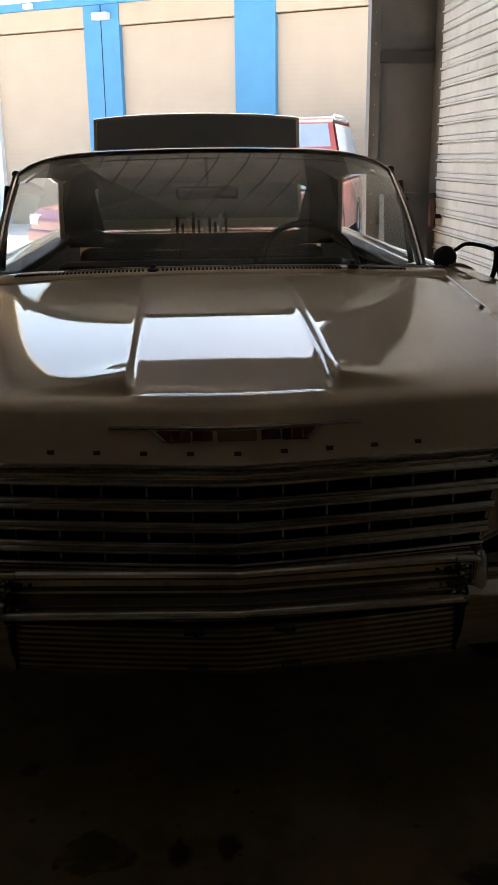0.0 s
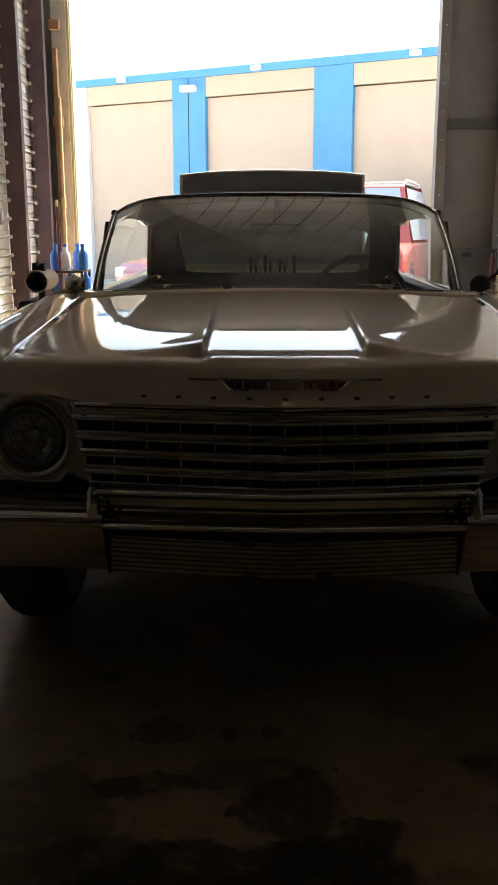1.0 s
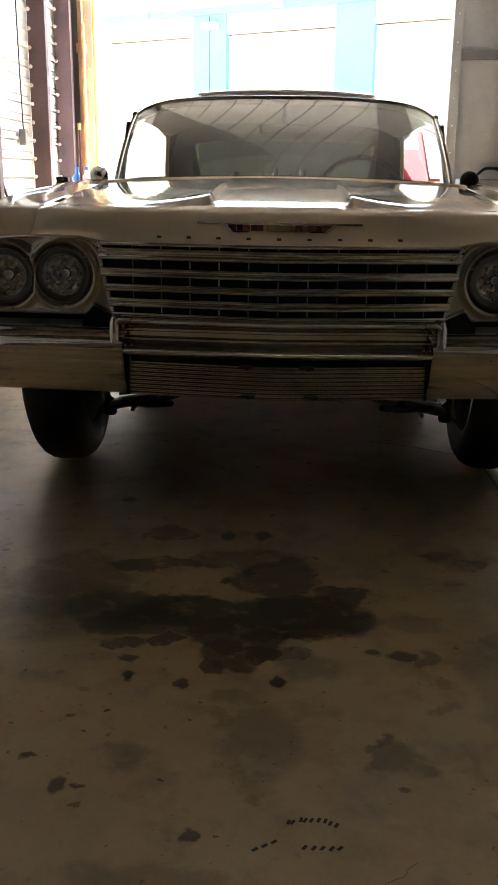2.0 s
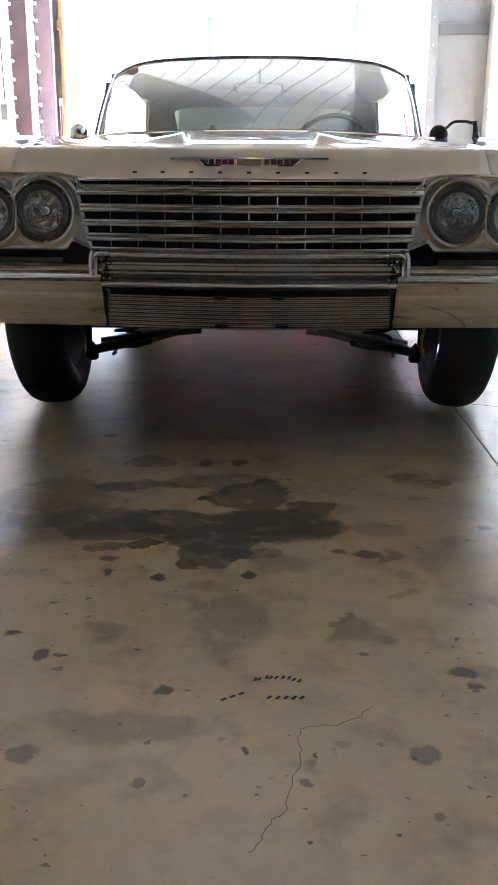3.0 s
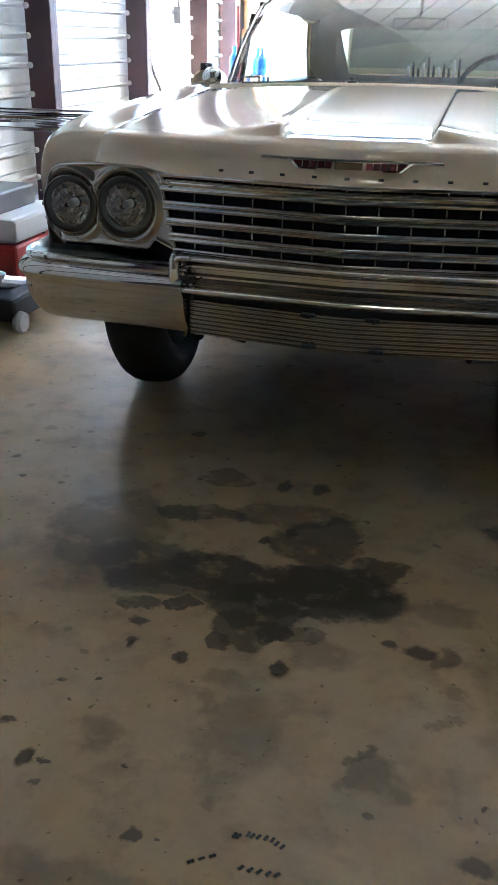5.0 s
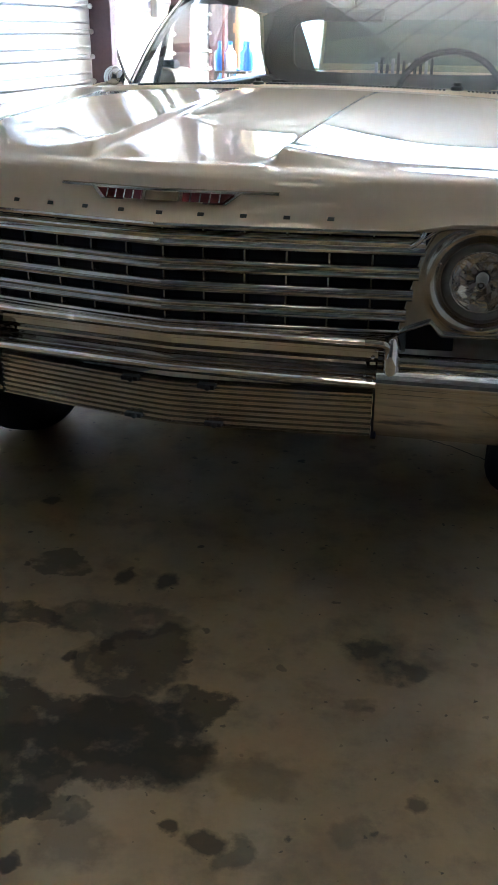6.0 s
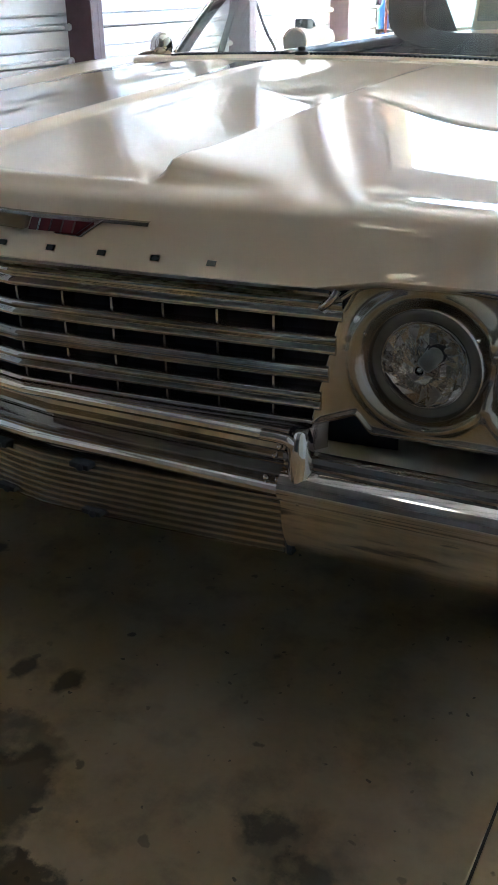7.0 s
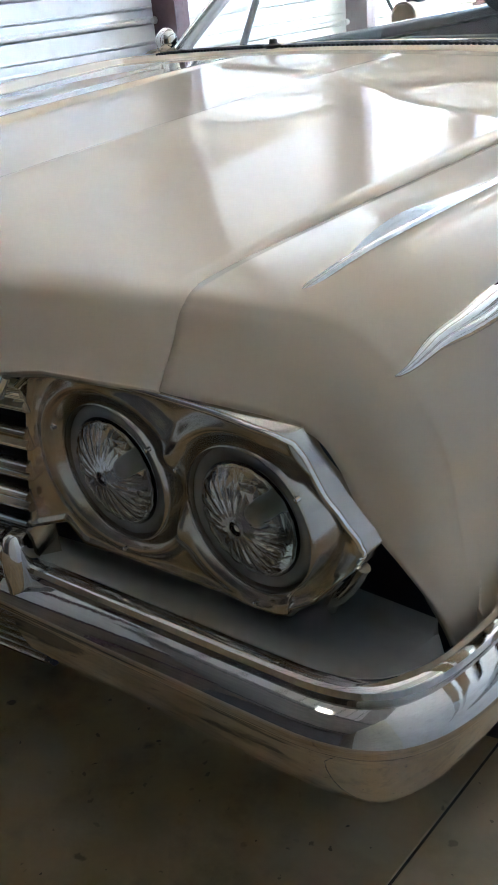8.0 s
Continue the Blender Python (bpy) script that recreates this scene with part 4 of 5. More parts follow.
for i in range(41):
    t = i / 40
    y = 1.842 + 1.4 * t ** 1.6
    z = float(np.interp(y, [1.842, 1.9, 2.0, 2.5, 3.3], [.893, .912, .923, .944, .945]))
    h = .0008 + .0165 * min(1.0, (y - 1.842) / .13) ** .7
    row = []
    for s in (-1, -.85, -.5, -.1, 0, .1, .5, .85, 1):
        zz = z + s * h * .85
        o = {1: -.003, .85: .003, .5: .007, .1: .007, 0: .0055}[abs(s)] * min(1.0, .3 + (y - 1.842) / .06)
        row.append((on_wing(y, zz) + o * .87, y, zz + o * .5))
    trows.append(row)
both("side_moulding", grid(trows), CHROME, "broad chrome side moulding", 60)
both("side_moulding", tube([(1.002, 3.31, .945), (1.004, 4.5, .94), (1.0, 6.0, .93)], .012, 8), CHROME, "broad chrome side moulding", 60)

# glasshouse
def ws_base(x):
    return Vector((x, 3.165 + .10 * (x / .74) ** 2, 1.048 - .018 * (x / .74) ** 2))


def ws_top(x):
    a = abs(x) / .758
    return Vector((x, 3.80 + .10 * a ** 2, 1.428 - .025 * a ** 2 - .065 * a ** 8))


us = [-1 + i / 14 for i in range(29)]
rows = []
for k in range(9):
    t = k / 8
    row = []
    for u in us:
        p = ws_base(.742 * u).lerp(ws_top(.752 * u), t)
        p.y -= .03 * math.sin(math.pi * t)
        p.z += .012 * math.sin(math.pi * t)
        row.append(p)
    rows.append(row)
ws = part("windscreen", grid(rows), GLASS, car, "clear curved windscreen", 180)
ws.visible_shadow = False
mod = ws.modifiers.new("skin", "SOLIDIFY")
mod.thickness, mod.use_rim = 0.004, False
ring = [r[0] for r in rows] + [rows[-1][i] for i in range(1, 28)] + [r[-1] for r in rows[::-1]]
part("windscreen_frame", tube([p + Vector((0, -.004, .004)) for p in ring], .0045, 8), CHROME, car, "chrome windscreen frame", 60)
for s in (-1, 1):
    pil = [rows[k][0 if s < 0 else -1] for k in range(9)]
    bm = grid([[p + Vector((s * .006, .0, 0)), p + Vector((s * .020, .010, .0)), p + Vector((s * .018, .05, -.01)), p + Vector((s * -.004, .045, -.02))] for p in pil], True, None, True)
    # pillar stands in shade; the near-black material paints that in
    part("windscreen_pillar", bm, LETTER_DARK, car, "windscreen pillar, its shade put in as dark colour", 50)
part("windscreen_seal", tube([ws_base(.742 * u) + Vector((0, -.004, -.004)) for u in us], .004, 6), DULL_METAL, car)

roof_rows = []
for y, half, z, e in ((3.80, .752, 1.430, .0), (3.90, .765, 1.440, .0), (4.3, .775, 1.448, 0), (4.8, .765, 1.438, 0), (5.1, .745, 1.41, 0), (5.2, .735, 1.385, 0)):
    row = []
    for u in us:
        a = abs(u)
        row.append((half * u * (1 + .0), y + (.10 * a ** 2 if y < 3.95 else .0), z - .025 * a ** 2 - .065 * a ** 8))
    roof_rows.append(row)
roof = part("roof", grid(loft(roof_rows, 3, 1)), PAINT, car, "cream hardtop roof", 180)
mod = roof.modifiers.new("skin", "SOLIDIFY")
mod.thickness, mod.offset = 0.009, -1
lin = [[(x * .97, y + .03, z - .035) for x, y, z in r] for r in roof_rows]
header_rows = [[ws_top(.752 * u) + Vector((0, .01, -.006)) for u in us], [ws_top(.752 * u) + Vector((0, .07, -.03)) for u in us]]
# rail and headliner carry the cabin's shade in their near-black colour
part("header_rail", grid(header_rows), HEADLINER, car, "windscreen header rail, near-black for the cabin shade", 180)
part("headliner", grid(lin), HEADLINER, car, "ribbed headliner, near-black for the cabin shade", 180)
rw = []
for k in range(6):
    t = k / 5
    rw.append([(.735 * u * (1 - .04 * t), 5.2 + .5 * t + .1 * (1 - abs(u) ** 2) * t, 1.385 - .025 * u * u - .065 * abs(u) ** 8 - (.385 - .03 * u * u) * t ** 1.15) for u in us[2:27]])
rear_glass = part("rear_window", grid(rw), TINT_GLASS, car, "tinted rear window", 180)
rear_glass.visible_shadow = False
mod = rear_glass.modifiers.new("skin", "SOLIDIFY")
mod.thickness, mod.use_rim = 0.004, False
for s in (-1, 1):
    cp = [[(s * .628, 5.2, 1.36), (s * .70, 5.17, 1.335), (s * .745, 5.0, 1.29)], [(s * .622, 5.45, 1.2), (s * .72, 5.36, 1.17), (s * .77, 5.14, 1.12)], [(s * .606, 5.70, 1.0), (s * .75, 5.68, .985), (s * .80, 5.35, .985)]]
    bm = grid(cp)
    part("pillar_trim", grid([[(x - s * .03, y - .02, z - .01) for x, y, z in r] for r in cp]), TRIM_VINYL, car, "dark pillar lining", 50)
    ob = part("rear_pillar", bm, PAINT, car, "cream rear roof pillar", 50)
    mod = ob.modifiers.new("skin", "SOLIDIFY")
    mod.thickness = 0.012
# dark lining round the rear window: a rounded opening in a shallow bulkhead
inner, outer_ring = [], []
for k in range(48):
    a = math.tau * k / 48
    ca, sa2 = math.cos(a), math.sin(a)
    ix = .592 * math.copysign(abs(ca) ** .3, ca)
    iz = 1.138 + .134 * math.copysign(abs(sa2) ** .3, sa2)
    ox = .74 * math.copysign(abs(ca) ** .45, ca)
    oz = 1.13 + (.245 if sa2 > 0 else .2) * math.copysign(abs(sa2) ** .55, sa2)
    inner.append((ix, 5.17, iz))
    outer_ring.append((ox, 5.10, oz))
part("rear_lining", grid([outer_ring, [((p[0] + q[0]) / 2, 5.14, (p[2] + q[2]) / 2) for p, q in zip(inner, outer_ring)], inner, [(p[0] * 1.01, 5.22, p[2]) for p in inner]], True), TRIM_VINYL, car, "dark lining round the rear window", 60)
rail = spline([(.765, 3.93, 1.345), (.785, 4.3, 1.352), (.78, 4.8, 1.34), (.76, 5.05, 1.30)], 5)
both("roof_rail", tube(rail, .016, 8), CHROME, "chrome gutter rail", 60)
both("vent_window_post", tube([(.79, 3.62, 1.0), (.778, 3.80, 1.30)], .012, 8), LETTER_DARK, "dark quarter-light post", 60)

# rear deck and raised boot lid
part("rear_deck", grid([[(x, y, z - .02 * (x / .8) ** 2) for x in [-.8 + .1 * i for i in range(17)]] for y, z in ((5.6, .985), (5.75, .985), (5.9, .975))]), PAINT, car, "cream rear deck", 60)
part("boot_floor", box(-.78, .78, 5.8, 6.95, .5, .55), DARK, car)
part("tail_panel", box(-.88, .88, 6.9, 6.98, .5, .9), PAINT, car, bevel=.02)
lid = []
for t in [i / 8 for i in range(9)]:
    row = []
    for u in [-1 + i / 10 for i in range(21)]:
        half = .70 - .04 * t
        row.append((half * u, 6.33 - .06 * t + .05 * math.sin(t * math.pi) + .05 * u * u, .95 + .73 * t - .028 * abs(u) ** 2.5 * t))
    lid.append(row)
boot = part("boot_lid", grid(lid), PAINT, car, "cream boot lid standing open", 180)
mod = boot.modifiers.new("skin", "SOLIDIFY")
mod.thickness = 0.03

inner_lid = [[(x * .97, y - .045, z - .02) for x, y, z in row] for row in lid[1:]]
part("lid_lining", grid(inner_lid), LID_GREY, boot, "dark grey underside of the boot lid", 60)

# underside, wheels and steering gear
part("underbody", box(-.80, .80, 3.05, 6.85, .17, .45), DARK, car)
part("inner_wing", box(-.58, .58, 1.99, 2.97, .40, .80), DARK, car)
part("radiator_support", box(-.88, .88, 1.94, 1.98, .42, .84), DARK, car)
part("firewall", box(-.76, .76, 2.98, 3.04, .45, .96), DARK, car)
TYRE = [(.19, -.075), (.215, -.098), (.25, -.110), (.28, -.108), (.305, -.098), (.325, -.082), (.338, -.060), (.344, -.035), (.345, 0), (.344, .035), (.338, .060), (.325, .082), (.305, .098), (.28, .108), (.25, .110), (.215, .098), (.19, .075)]
for wy in (2.49, 5.51):
    for s in (-1, 1):
        w = part("wheel", lathe([(0, .03), (.10, .035), (.16, .03), (.19, .06), (.20, .075), (.20, -.075), (.12, -.05), (0, -.05)], (0, 0, 0), "x", 32), CHROME, car, "bright steel wheel", 40)
        part("tyre", lathe(TYRE, (0, 0, 0), "x", 48), BLACK, w, "black tyre", 60)
        w.matrix_basis = pose(s * .822, wy, .347 - CAR_Z, 0, s * 4 if wy < 3 else 0, 0) @ pose(0, 0, 0, 0, 0, 0 if s > 0 else 180)
BRASS = mat("brass_fitting", (.5, .36, .14), .35, 1)
for s in (-1, 1):
    arm = spline([(s * .26, 2.44, .275), (s * .40, 2.43, .235), (s * .52, 2.44, .205), (s * .64, 2.47, .175)], 4)
    ca = part("control_arm", sweep(arm, [(-.045, -.008), (.045, -.008), (.05, .012), (.035, .026), (-.035, .026), (-.05, .012)]), GREY_RING, car, "dull grey pressed suspension arm", 40)
    part("ball_joint", lathe([(0, -.03), (.02, -.03), (.026, -.02), (.026, .015), (.018, .03), (0, .05)], (s * .655, 2.47, .17), "z", 16), DARK, ca, smooth=40)
    part("bump_stop", lathe([(0, 0), (.022, 0), (.026, .012), (.02, .03), (0, .035)], (s * .47, 2.40, .205), "z", 14), BLACK, ca, smooth=40)
    for k in (-.012, .03):
        part("bolt", lathe([(0, -.012), (.009, -.012), (.009, 0)], (s * .56, 2.44 + k, .178), "z", 6), GALV, ca)
    part("strut_rod", tube([(s * .60, 2.43, .20), (s * .44, 2.18, .255), (s * .36, 2.02, .30)], .011, 8), DARK, car, smooth=60)
    part("tie_rod", tube(spline([(s * .64, 2.58, .20), (s * .5, 2.60, .215), (s * .22, 2.62, .235)], 4), [.010, .012, .010, .010, .010, .010, .014, .014, .012], 8), DULL_METAL, car, smooth=60)
    part("spring", tube([(s * .50 + .055 * math.cos(k * .5), 2.46 + .055 * math.sin(k * .5), .235 + .0042 * k) for k in range(70)], .008, 6), DARK, car, smooth=60)
    bp = part("backing_plate", lathe([(0, .004), (.12, .004), (.17, .0), (.196, -.006), (.19, -.012), (0, -.012)], (s * .722, 2.49, .305), "x", 32), DARK, car, "dark brake backing plate", 40)
    part("brake_hose", tube(spline([(s * .668, 2.36, .30), (s * .655, 2.33, .25), (s * .66, 2.335, .205), (s * .672, 2.36, .185)], 5), .006, 6), BRASS, bp, "brass brake fitting", 60)
    part("bleed_screw", lathe([(0, -.016), (.007, -.016), (.009, 0), (.006, .006)], (s * .672, 2.40, .20), "y", 8), BRASS, bp)
part("cross_member", tube(spline([(-.52, 2.46, .36), (-.35, 2.44, .33), (0, 2.44, .32), (.35, 2.44, .33), (.52, 2.46, .36)], 4), .05, 10), DARK, car, smooth=60)
part("oil_pan", box(-.15, .15, 2.3, 2.9, .31, .4), DARK, car, bevel=.03)

# interior
DASH = mat("dash_paint", (.16, .15, .135), .5, 0, .08, 6, 120, .05)
part("dashboard", sweep([(-.74, 3.45, 0), (-.4, 3.36, 0), (0, 3.33, 0), (.4, 3.36, 0), (.74, 3.45, 0)], [(.16, .965), (0, .965), (-.06, .95), (-.05, .90), (0, .85), (.16, .85)]), DASH, car, "dull beige metal dashboard", 60)
part("cabin_floor", box(-.8, .8, 3.06, 5.6, .452, .47), TRIM_VINYL, car)
for y, z, h, name in ((4.25, .95, .5, "front_seat"), (5.15, .93, .42, "rear_seat")):
    b = part(name, box(-.68, .68, y, y + .16, z - h, z), TRIM_VINYL, car, "dark vinyl bench seat", bevel=.05)
    part("cushion", box(-.68, .68, y - .55, y + .02, .5, .66), TRIM_VINYL, b, bevel=.05)
part("package_tray", box(-.745, .745, 5.30, 5.72, .93, .955), TRIM_VINYL, car)
both("door_card", box(.745, .79, 3.3, 5.80, .47, .94), TRIM_VINYL)
both("door_cap", box(.742, .835, 3.46, 5.45, .944, .981), TRIM_VINYL, "dark padded door cap", bevel=.01)
wheel_c = Vector((.385, 3.66, .965))
tilt = Euler((radians(62), 0, 0)).to_matrix()
rim = [wheel_c + tilt @ Vector((.205 * math.cos(k), .205 * math.sin(k), 0)) for k in [math.tau * i / 40 for i in range(41)]]
st = part("steering_wheel", tube(rim, .012, 8), BLACK, car, "thin black steering wheel", 60)
for a in (0.2, math.pi - 0.2):
    part("spoke", tube([wheel_c, wheel_c + tilt @ Vector((.2 * math.cos(a), .2 * math.sin(a), 0))], .009, 6), BLACK, st)
part("steering_column", tube([wheel_c + Vector((0, .01, .0)), (.37, 3.35, .88)], .028, 10), TRIM_VINYL, st)
mir = part("interior_mirror", box(-.12, .12, 3.69, 3.715, 1.245, 1.292), BLACK, car, "black interior mirror", bevel=.012)
part("stalk", tube([(0, 3.71, 1.285), (0, 3.79, 1.40)], .006, 6), BLACK, mir)

# chrome club plaque on the parcel shelf: cut-out uprights, unreadable
plaque = thing("plaque", "dark cut-out club plaque on the parcel shelf", "plaque", at=(-.015, 5.42, .955 + CAR_Z))
part("base", box(-.17, .17, -.01, .01, 0, .035), TRIM_VINYL, plaque, bevel=.004)
for i in range(11):
    x = -.155 + .031 * i
    h = (.10, .13, .09, .12, .155, .11, .10, .125, .095, .14, .15)[i]
    part("upright", box(x - .008, x + .008, -.006, .006, .036, h), TRIM_VINYL if i % 3 else DULL_METAL, plaque, bevel=.003)

# round door mirrors and a spring clamp hung on one of them
for sx in (-1, 1):
    c = (sx * .845, 3.33, 1.044)
    m = part("door_mirror", lathe([(0, -.026), (.014, -.025), (.026, -.021), (.036, -.011), (.042, 0), (.043, .006), (.040, .010), (.037, .008)], c, "y", 28), CHROME if sx < 0 else BLACK, car, "round chrome door mirror" if sx < 0 else "round black door mirror", 60)
    part("mirror_glass", lathe([(.037, .008), (0, .0085)], c, "y", 28), CHROME, m)
    part("mirror_stalk", tube(spline([(sx * .832, 3.32, .985), (sx * .836, 3.335, 1.0), (sx * .843, 3.34, 1.02), (sx * .845, 3.34, 1.04)], 4), .007, 8), CHROME, m)
clamp = thing("spring_clamp", "black spring clamp on a bent wire arm above the wing", "clamp", at=(.972, 3.16, 1.085 + CAR_Z))
part("arm", tube(spline([(-.095, .16, -.012), (-.07, .12, .012), (-.035, .05, .012), (0, 0, 0)], 4), .007, 8), BLACK, clamp, smooth=60)
part("jaw", tube(spline([(0, 0, .012), (.003, 0, -.035), (-.002, 0, -.075), (-.014, 0, -.11)], 4), .009, 8), BLACK, clamp, smooth=60)
part("jaw", tube(spline([(0, 0, .012), (.010, 0, -.035), (.020, 0, -.08), (.030, 0, -.13)], 4), .009, 8), BLACK, clamp, smooth=60)
part("spring", lathe([(.012, -.01), (.016, 0), (.012, .01)], (.010, 0, -.05), "y", 12), GALV, clamp)

# ---- lamp in the garage ----
def shop_lamp(at, power, drop):
    f = thing("ceiling_lamp", "warm oblong shop lamp hung below the roof", "lamp", at=at)
    part("housing", box(-0.22, 0.22, -0.13, 0.13, 0.0, 0.06), WHITE, f, bevel=0.01)
    part("diffuser", box(-0.15, 0.15, -0.12, 0.12, -0.015, -0.002), power, f, "glowing warm diffuser")
    for x in (-0.18, 0.18):
        part("hanger", tube([(x, 0, 0.06), (x, 0, drop)], 0.004, 6), GALV, f)


WARM = glow("warm_lamp", (1.0, 0.81, 0.56), 0.42)
shop_lamp((0.12, 0.4, 4.25), WARM, 0.87)


# ---- vehicles parked in the yard ----
def parked(name, label, group, paint, length, width, height, belt, bonnet, at, rz, rack=False):
    """A parked estate car: front along -y of its own axes."""
    v = thing(name, label, "car", group, at, rz)
    L, W = length / 2, width / 2
    low = [(-L, .45), (-L + .06, .25), (L - .06, .25), (L, .45), (L, belt), (L - .12, belt + .02), (-L + bonnet, belt), (-L + .12, belt - .16), (-L, belt - .28)]
    rows = []
    for x, k in ((-W, .96), (-W + .05, 1), (-W * .5, 1.004), (W * .5, 1.004), (W - .05, 1), (W, .96)):
        rows.append([(x, y * k, .25 + (z - .25) * (k if z > .5 else 1)) for y, z in low])
    part("body", grid(rows, True, None, True), paint, v, bevel=.03)
    top = [(-L + bonnet - .05, belt), (-L + bonnet + .55, height - .05), (-L + bonnet + .75, height), (L - .45, height), (L - .3, height - .06), (L - .08, belt)]
    taper = .74 if rack else .84
    rows = [[(x * (1 if z <= belt else taper), y, z) for y, z in top] for x in (-W + .03, -W * .5, W * .5, W - .03)]
    part("roof", grid(rows, False, None, False), paint, v, bevel=.03)
    part("windscreen", grid([[(x, -L + bonnet + .02, belt + .06), (x * (taper + .02), -L + bonnet + .5, height - .09)] for x in (-W + .15, 0, W - .15)]), SHADE_GLASS, v)
    part("rear_window", grid([[(x, L - .06, belt + .06), (x * (taper + .02), L - .29, height - .10)] for x in (-W + .15, 0, W - .15)]), SHADE_GLASS, v)
    for s in (-1, 1):
        part("side_window", grid([[(s * (W - .025), -L + bonnet + .15, belt + .05), (s * (W * taper + .012), -L + bonnet + .62, height - .09)], [(s * (W - .025), L - .3, belt + .05), (s * (W * taper + .012), L - .5, height - .09)]]), SHADE_GLASS, v)
        part("headlamp", box(s * (W - .2) - .14, s * (W - .2) + .14, -L - .012, -L + .1, belt - .36, belt - .22), WHITE, v, bevel=.02)
        part("tail_lamp", box(s * (W - .12) - .07, s * (W - .12) + .07, L - .1, L + .012, belt - .4, belt - .08), RED_PLASTIC, v, bevel=.02)
        for wy in (-L + .85, L - .85):
            w = part("wheel", lathe([(0, .10), (.16, .10), (.2, .07), (.22, .1)], (0, 0, 0), "x", 24), GALV, v)
            part("tyre", lathe([(.22, -.1), (.3, -.11), (.34, -.08), (.34, .08), (.3, .11), (.22, .1)], (0, 0, 0), "x", 32), BLACK, w)
            w.matrix_basis = pose(s * (W - .1), wy, .34, 0, 0, 0 if s > 0 else 180)
            part("wheel_arch", lathe([(.34, -.02), (.40, -.02), (.41, .012), (.36, .015)], (s * (W - .01), wy, .34), "x", 32), BLACK, v)
    part("bumper", box(-W + .03, W - .03, -L - .05, -L + .05, .38, .56), paint, v, bevel=.03)
    part("bumper", box(-W + .03, W - .03, L - .05, L + .05, .38, .56), paint, v, bevel=.03)
    if rack:
        # white slab added to paint the sun and sky glare on the roof
        part("roof_cap", box(-W * .7, W * .7, -L + bonnet + .7, L - .5, height - .02, height + .025), WHITE, v, "white slab standing in for sky glare on the roof", bevel=.02)
        for s in (-1, 1):
            part("roof_rail", tube(spline([(s * W * .7, -L + bonnet + .9, height), (s * W * .7, -L + bonnet + 1.0, height + .06), (s * W * .7, L - .7, height + .06), (s * W * .7, L - .6, height)], 4), .018, 8), WHITE, v)
    return v


SHADE_GLASS = mat("car_glass", (0.42, 0.52, 0.62), 0.06, 0, 0.05, 5, 90, 0.0)
parked("estate_car", "red estate car with roof rails parked in the yard", "cars parked in the yard", RED_PAINT, 4.5, 2.0, 2.10, 1.08, .95, (1.95, 17.3, -.012), -16, True)
parked("estate_car", "maroon estate car parked in the yard, nose towards the wall", "cars parked in the yard", MAROON, 4.3, 1.75, 1.42, .98, 1.1, (-.07, 13.9, -.012), -56)

# ---- along the ribbed wall ----
heater = thing("torpedo_heater", "tan tube heater on a black wheeled stand", "heater", at=(-1.66, 6.0, 0.05))
tube_ob = part("barrel", lathe([(.055, .42), (.070, .36), (.076, .30), (.076, -.02), (.081, -.03), (.081, -.045), (.069, -.045), (.066, .0), (.064, .34), (.0, .36)], (0, 0, .895), "y", 32), CARDBOARD, heater, "dull tan metal barrel", 50)
part("handle", tube(spline([(0, .02, .955), (0, .03, 1.0), (0, .2, 1.0), (0, .22, .955)], 4), .012, 8), BLACK, heater)
part("valve", box(-.05, .04, .05, .13, .962, 1.02), BLACK, heater, bevel=.01)
part("tank", box(-.14, .14, -.05, .45, .56, .76), BLACK, heater, "black fuel tank", bevel=.03)
part("strap", box(-.02, .02, .1, .14, .755, .84), BLACK, heater)
for x in (-.13, .13):
    for y in (-.02, .42):
        part("leg", tube([(x, y, .57), (x * 1.4, y, -.05)], .014, 8), BLACK, heater)
for z, x in ((1.27, -2.16), (2.38, -2.16), (3.32, -2.16)):
    tagged(part("timber_block", box(x - .10, x + .005, 9.42, 9.5, z - .04, z + .05), WOOD, bevel=.004), "raw timber block fixed beside the door guide", "timber", "timber blocks")
board = thing("timber_plank", "long raw timber plank leaning by the door", "plank", at=(-2.21, 9.46, 0))
part("plank", box(-.02, .02, -.05, .05, 0, 3.1), WOOD, board, bevel=.003)
strap = thing("ratchet_strap", "tan ribbed strap hanging beside the plank", "strap", at=(-2.175, 9.40, 0))
part("webbing", box(-.014, .014, -.022, .022, .4, 2.62), ORANGE, strap, bevel=.003)
part("buckle", box(-.02, .02, -.03, .03, 1.52, 1.62), YELLOW, strap, "yellow buckle", bevel=.004)
rng = random.Random(8)
for i in range(8):
    x, y = -1.95 + .13 * (i % 4 - 1.5) / 1.5, 8.55 + rng.uniform(-.12, .12)
    b = thing("bottle", "blue and white plastic bottle on the wall shelf", "bottle", "bottles by the door", (x, y, .672 if i < 4 else .912))
    part("body", lathe([(0, 0), (.045, 0), (.05, .02), (.05, .15), (.02, .19), (.018, .22), (0, .22)], (0, 0, 0), "z", 16), WHITE if i in (2, 5) else BLUE_PLASTIC, b, smooth=40)
    part("cap", lathe([(0, .22), (.02, .22), (.02, .25), (0, .25)], (0, 0, 0), "z", 12), RED_PLASTIC if i == 3 else BLUE_PLASTIC, b)
rack = thing("shelf_rack", "narrow dark steel shelf beside the wall", "shelf", at=(-1.95, 8.55, 0))
for z in (.65, .89):
    part("shelf", box(-.15, .15, -.2, .2, z, z + .02), BLACK, rack, bevel=.002)
for x in (-.14, .14):
    for y in (-.19, .19):
        part("post", box(x - .012, x + .012, y - .012, y + .012, 0, .91), BLACK, rack)
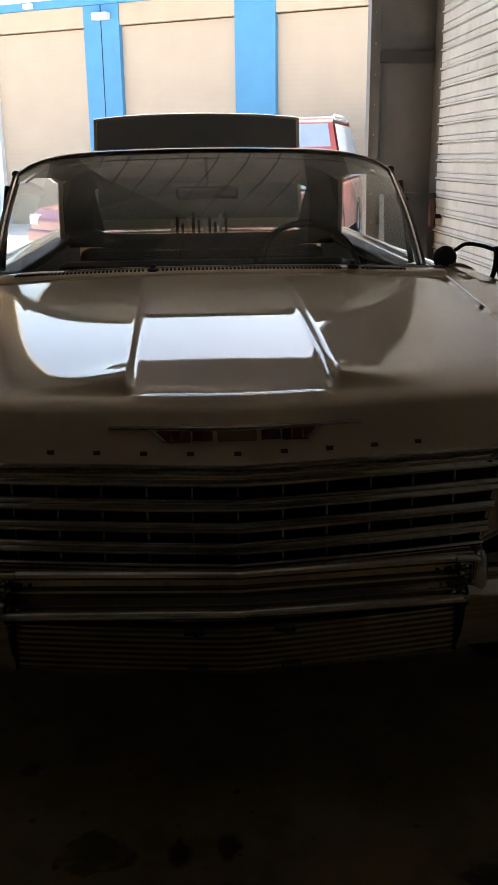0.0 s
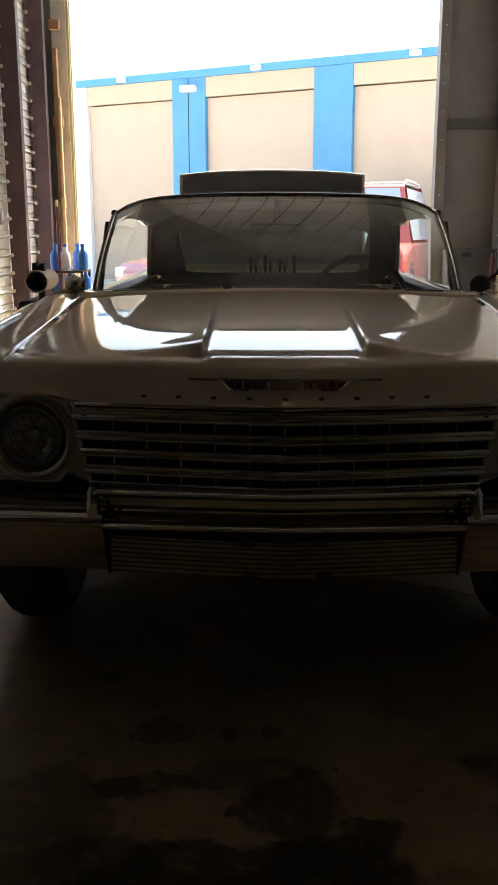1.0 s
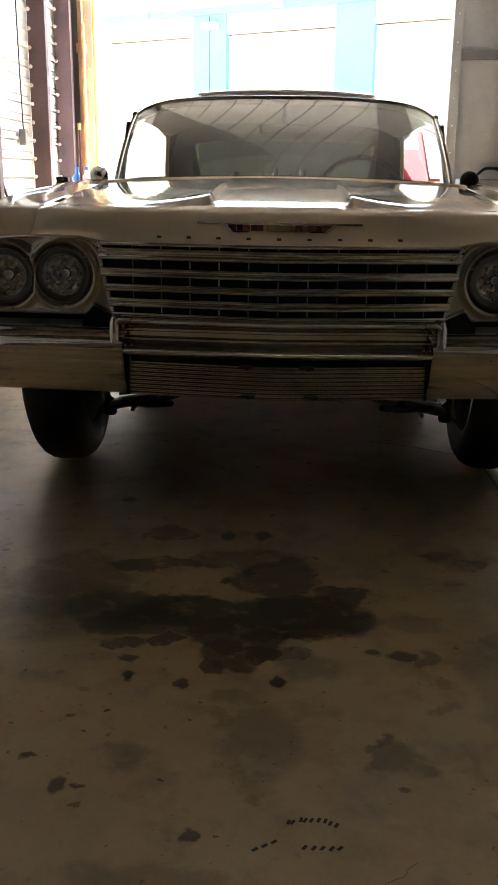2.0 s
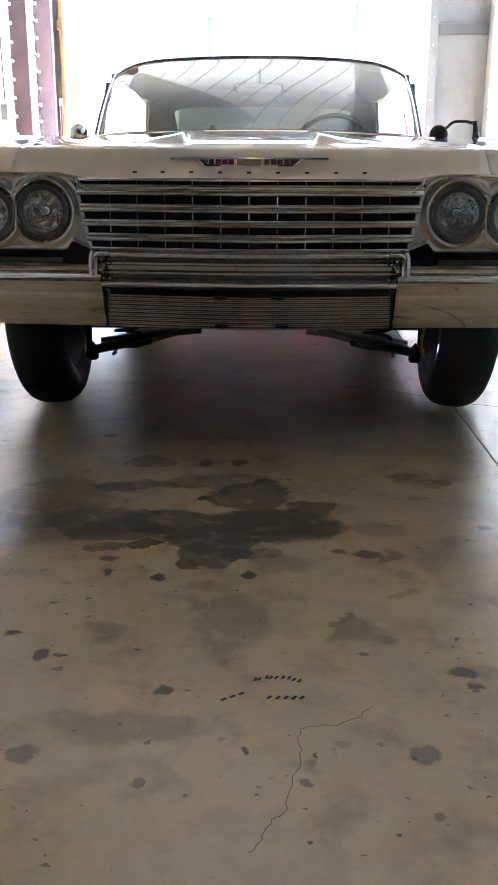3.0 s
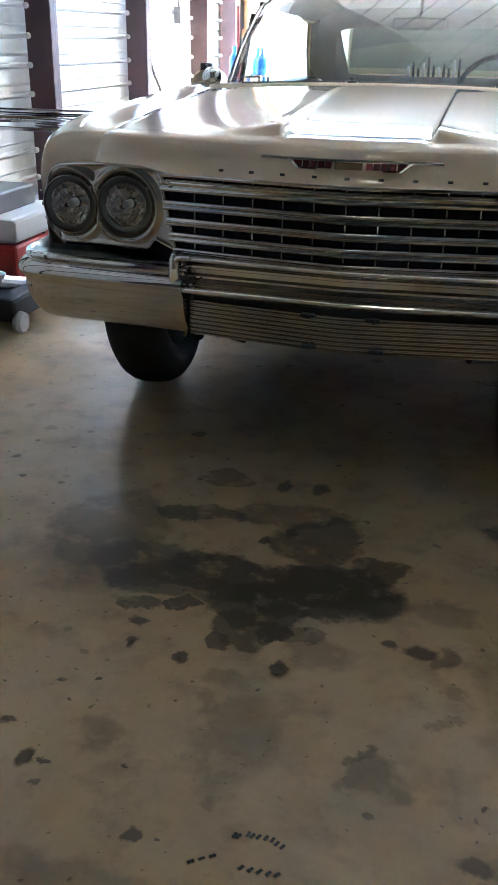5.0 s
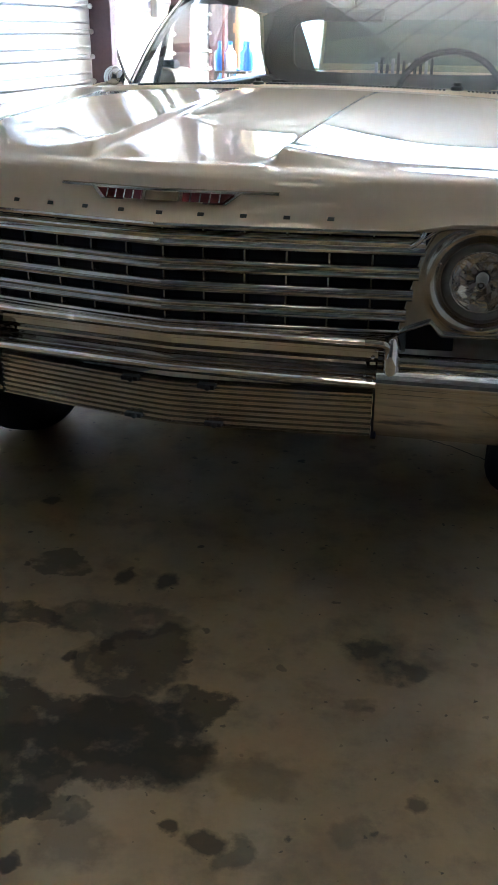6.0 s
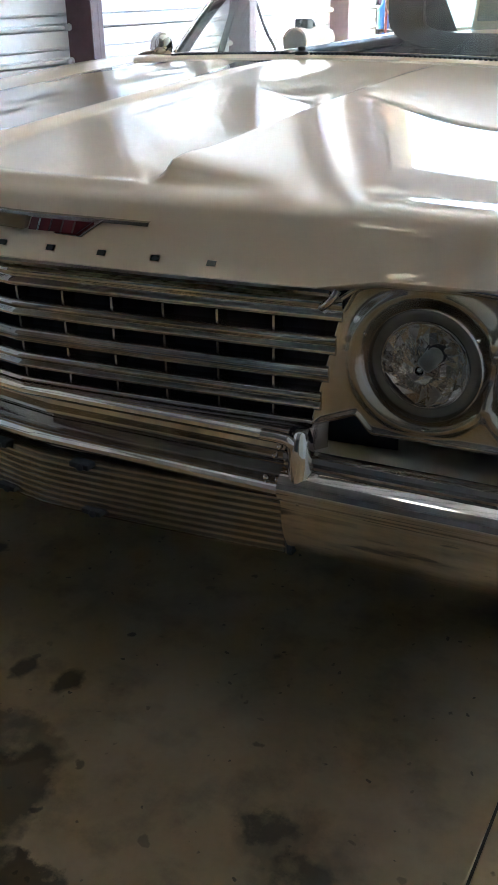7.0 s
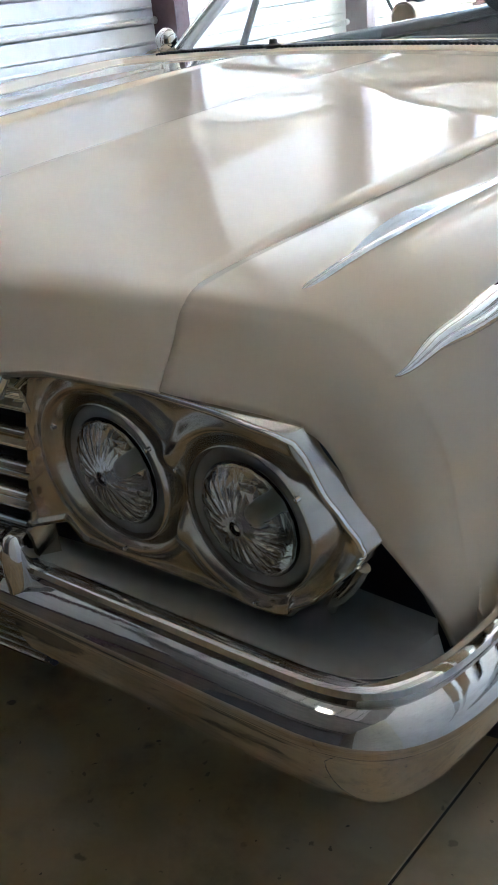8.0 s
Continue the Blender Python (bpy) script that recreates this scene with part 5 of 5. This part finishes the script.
rod = thing("prop_rod", "dark red metal rod leaning by the wall shelf", "rod", at=(-2.014, 8.35, 0))
part("shaft", tube([(0, 0, 0), (-0.007, 0, 1.508)], .012, 8), mat("dark_red_enamel", (.10, .012, .012), .45), rod, smooth=60)
part("tip", tube([(-0.007, 0, 1.509), (-0.009, 0, 1.568)], .015, 8), YELLOW, rod, "yellow tip", 60)
ebox = thing("switch_box", "grey electrical box with a cable running up the wall", "electrical box", at=(WALL_L + .02, 7.72, 1.41))
part("case", box(0, .06, -.05, .05, -.07, .07), GREY_PANEL, ebox, bevel=.006)
part("plate", box(.06, .064, -.02, .02, -.035, .035), GALV, ebox)
part("cable", tube(spline([(.03, 0, .07), (.03, -.03, .9), (.025, -.02, 1.9), (.03, 0, 3.1)], 6), .006, 6), BLACK, ebox)
cable = thing("wall_cable", "black cable hanging down the ribbed wall", "cable", at=(WALL_L + .06, 6.55, 0))
part("cord", tube(spline([(-.04, 0, 1.72), (0, .05, 1.45), (.02, .17, 1.22), (.03, .35, .96), (.04, .52, .76), (.05, .6, .3), (.08, .62, .02)], 5), .011, 8), BLACK, cable)
# floor clutter beyond the far front wheel
cart = thing("tool_cart", "white and red tool box on black castors", "tool box", at=(-1.93, 3.35, 0))
part("case", box(-.22, .2, -.25, .3, .12, .34), RED_PLASTIC, cart, bevel=.02)
part("lid", box(-.23, .21, -.26, .31, .345, .46), WHITE, cart, "white lid", bevel=.02)
part("tray", box(-.2, .1, -.2, .2, .462, .56), GREY_PANEL, cart, bevel=.01)
for x in (-.17, .15):
    for y in (-.2, .25):
        part("castor", lathe([(0, -.02), (.055, -.02), (.06, 0), (.055, .02), (0, .02)], (x, y, .06), "x", 16), BLACK, cart)
jack = thing("floor_jack", "black and silver trolley jack", "jack", at=(-1.72, 2.95, 0))
part("frame", box(-.12, .1, -.12, .35, .05, .16), BLACK, jack, bevel=.02)
part("lift_arm", tube([(-.01, .25, .14), (-.01, -.05, .22)], .03, 10), GALV, jack)
part("saddle", lathe([(0, .0), (.05, .0), (.055, .02), (.03, .03), (0, .03)], (-.01, -.07, .24), "z", 16), GALV, jack)
part("handle", tube([(-.01, .33, .12), (-.05, .6, .5), (-.08, .75, .75)], .016, 8), BLACK, jack)
for y in (-.08, .3):
    for x in (-.13, .11):
        part("wheel", lathe([(0, -.02), (.045, -.02), (.05, 0), (.045, .02), (0, .02)], (x, y, .05), "x", 14), GALV, jack)
# beside the door on the other side
locker = thing("steel_bin", "dark grey steel bin with an oval hand slot", "bin", at=(2.1, 9.3, 0))
part("body", box(-.24, .2, -.13, .13, 0, 1.10), BIN_GREY, locker, bevel=.012)
part("hand_slot", lathe([(.0, -.002), (.022, -.002), (.026, .004)], (0, 0, 0), "y", 16), GRILLE_DARK, locker)
locker.children[-1].matrix_basis = pose(-.06, -.1325, 1.04, 0, 0, 0) @ Matrix.Diagonal((2.2, 1, 1, 1))
ext = thing("fire_extinguisher", "small red fire extinguisher on the wall", "extinguisher", at=(2.29, 9.02, .78))
part("cylinder", lathe([(0, 0), (.032, 0), (.036, .02), (.036, .2), (.025, .25), (.015, .26), (.015, .29), (0, .29)], (0, 0, 0), "z", 20), mat("dull_red_enamel", (.07, .014, .013), .6), ext, smooth=40)
part("valve", box(-.03, .03, -.012, .012, .285, .32), BLACK, ext, bevel=.004)
part("bracket", box(.03, .09, -.02, .02, .08, .12), BLACK, ext)
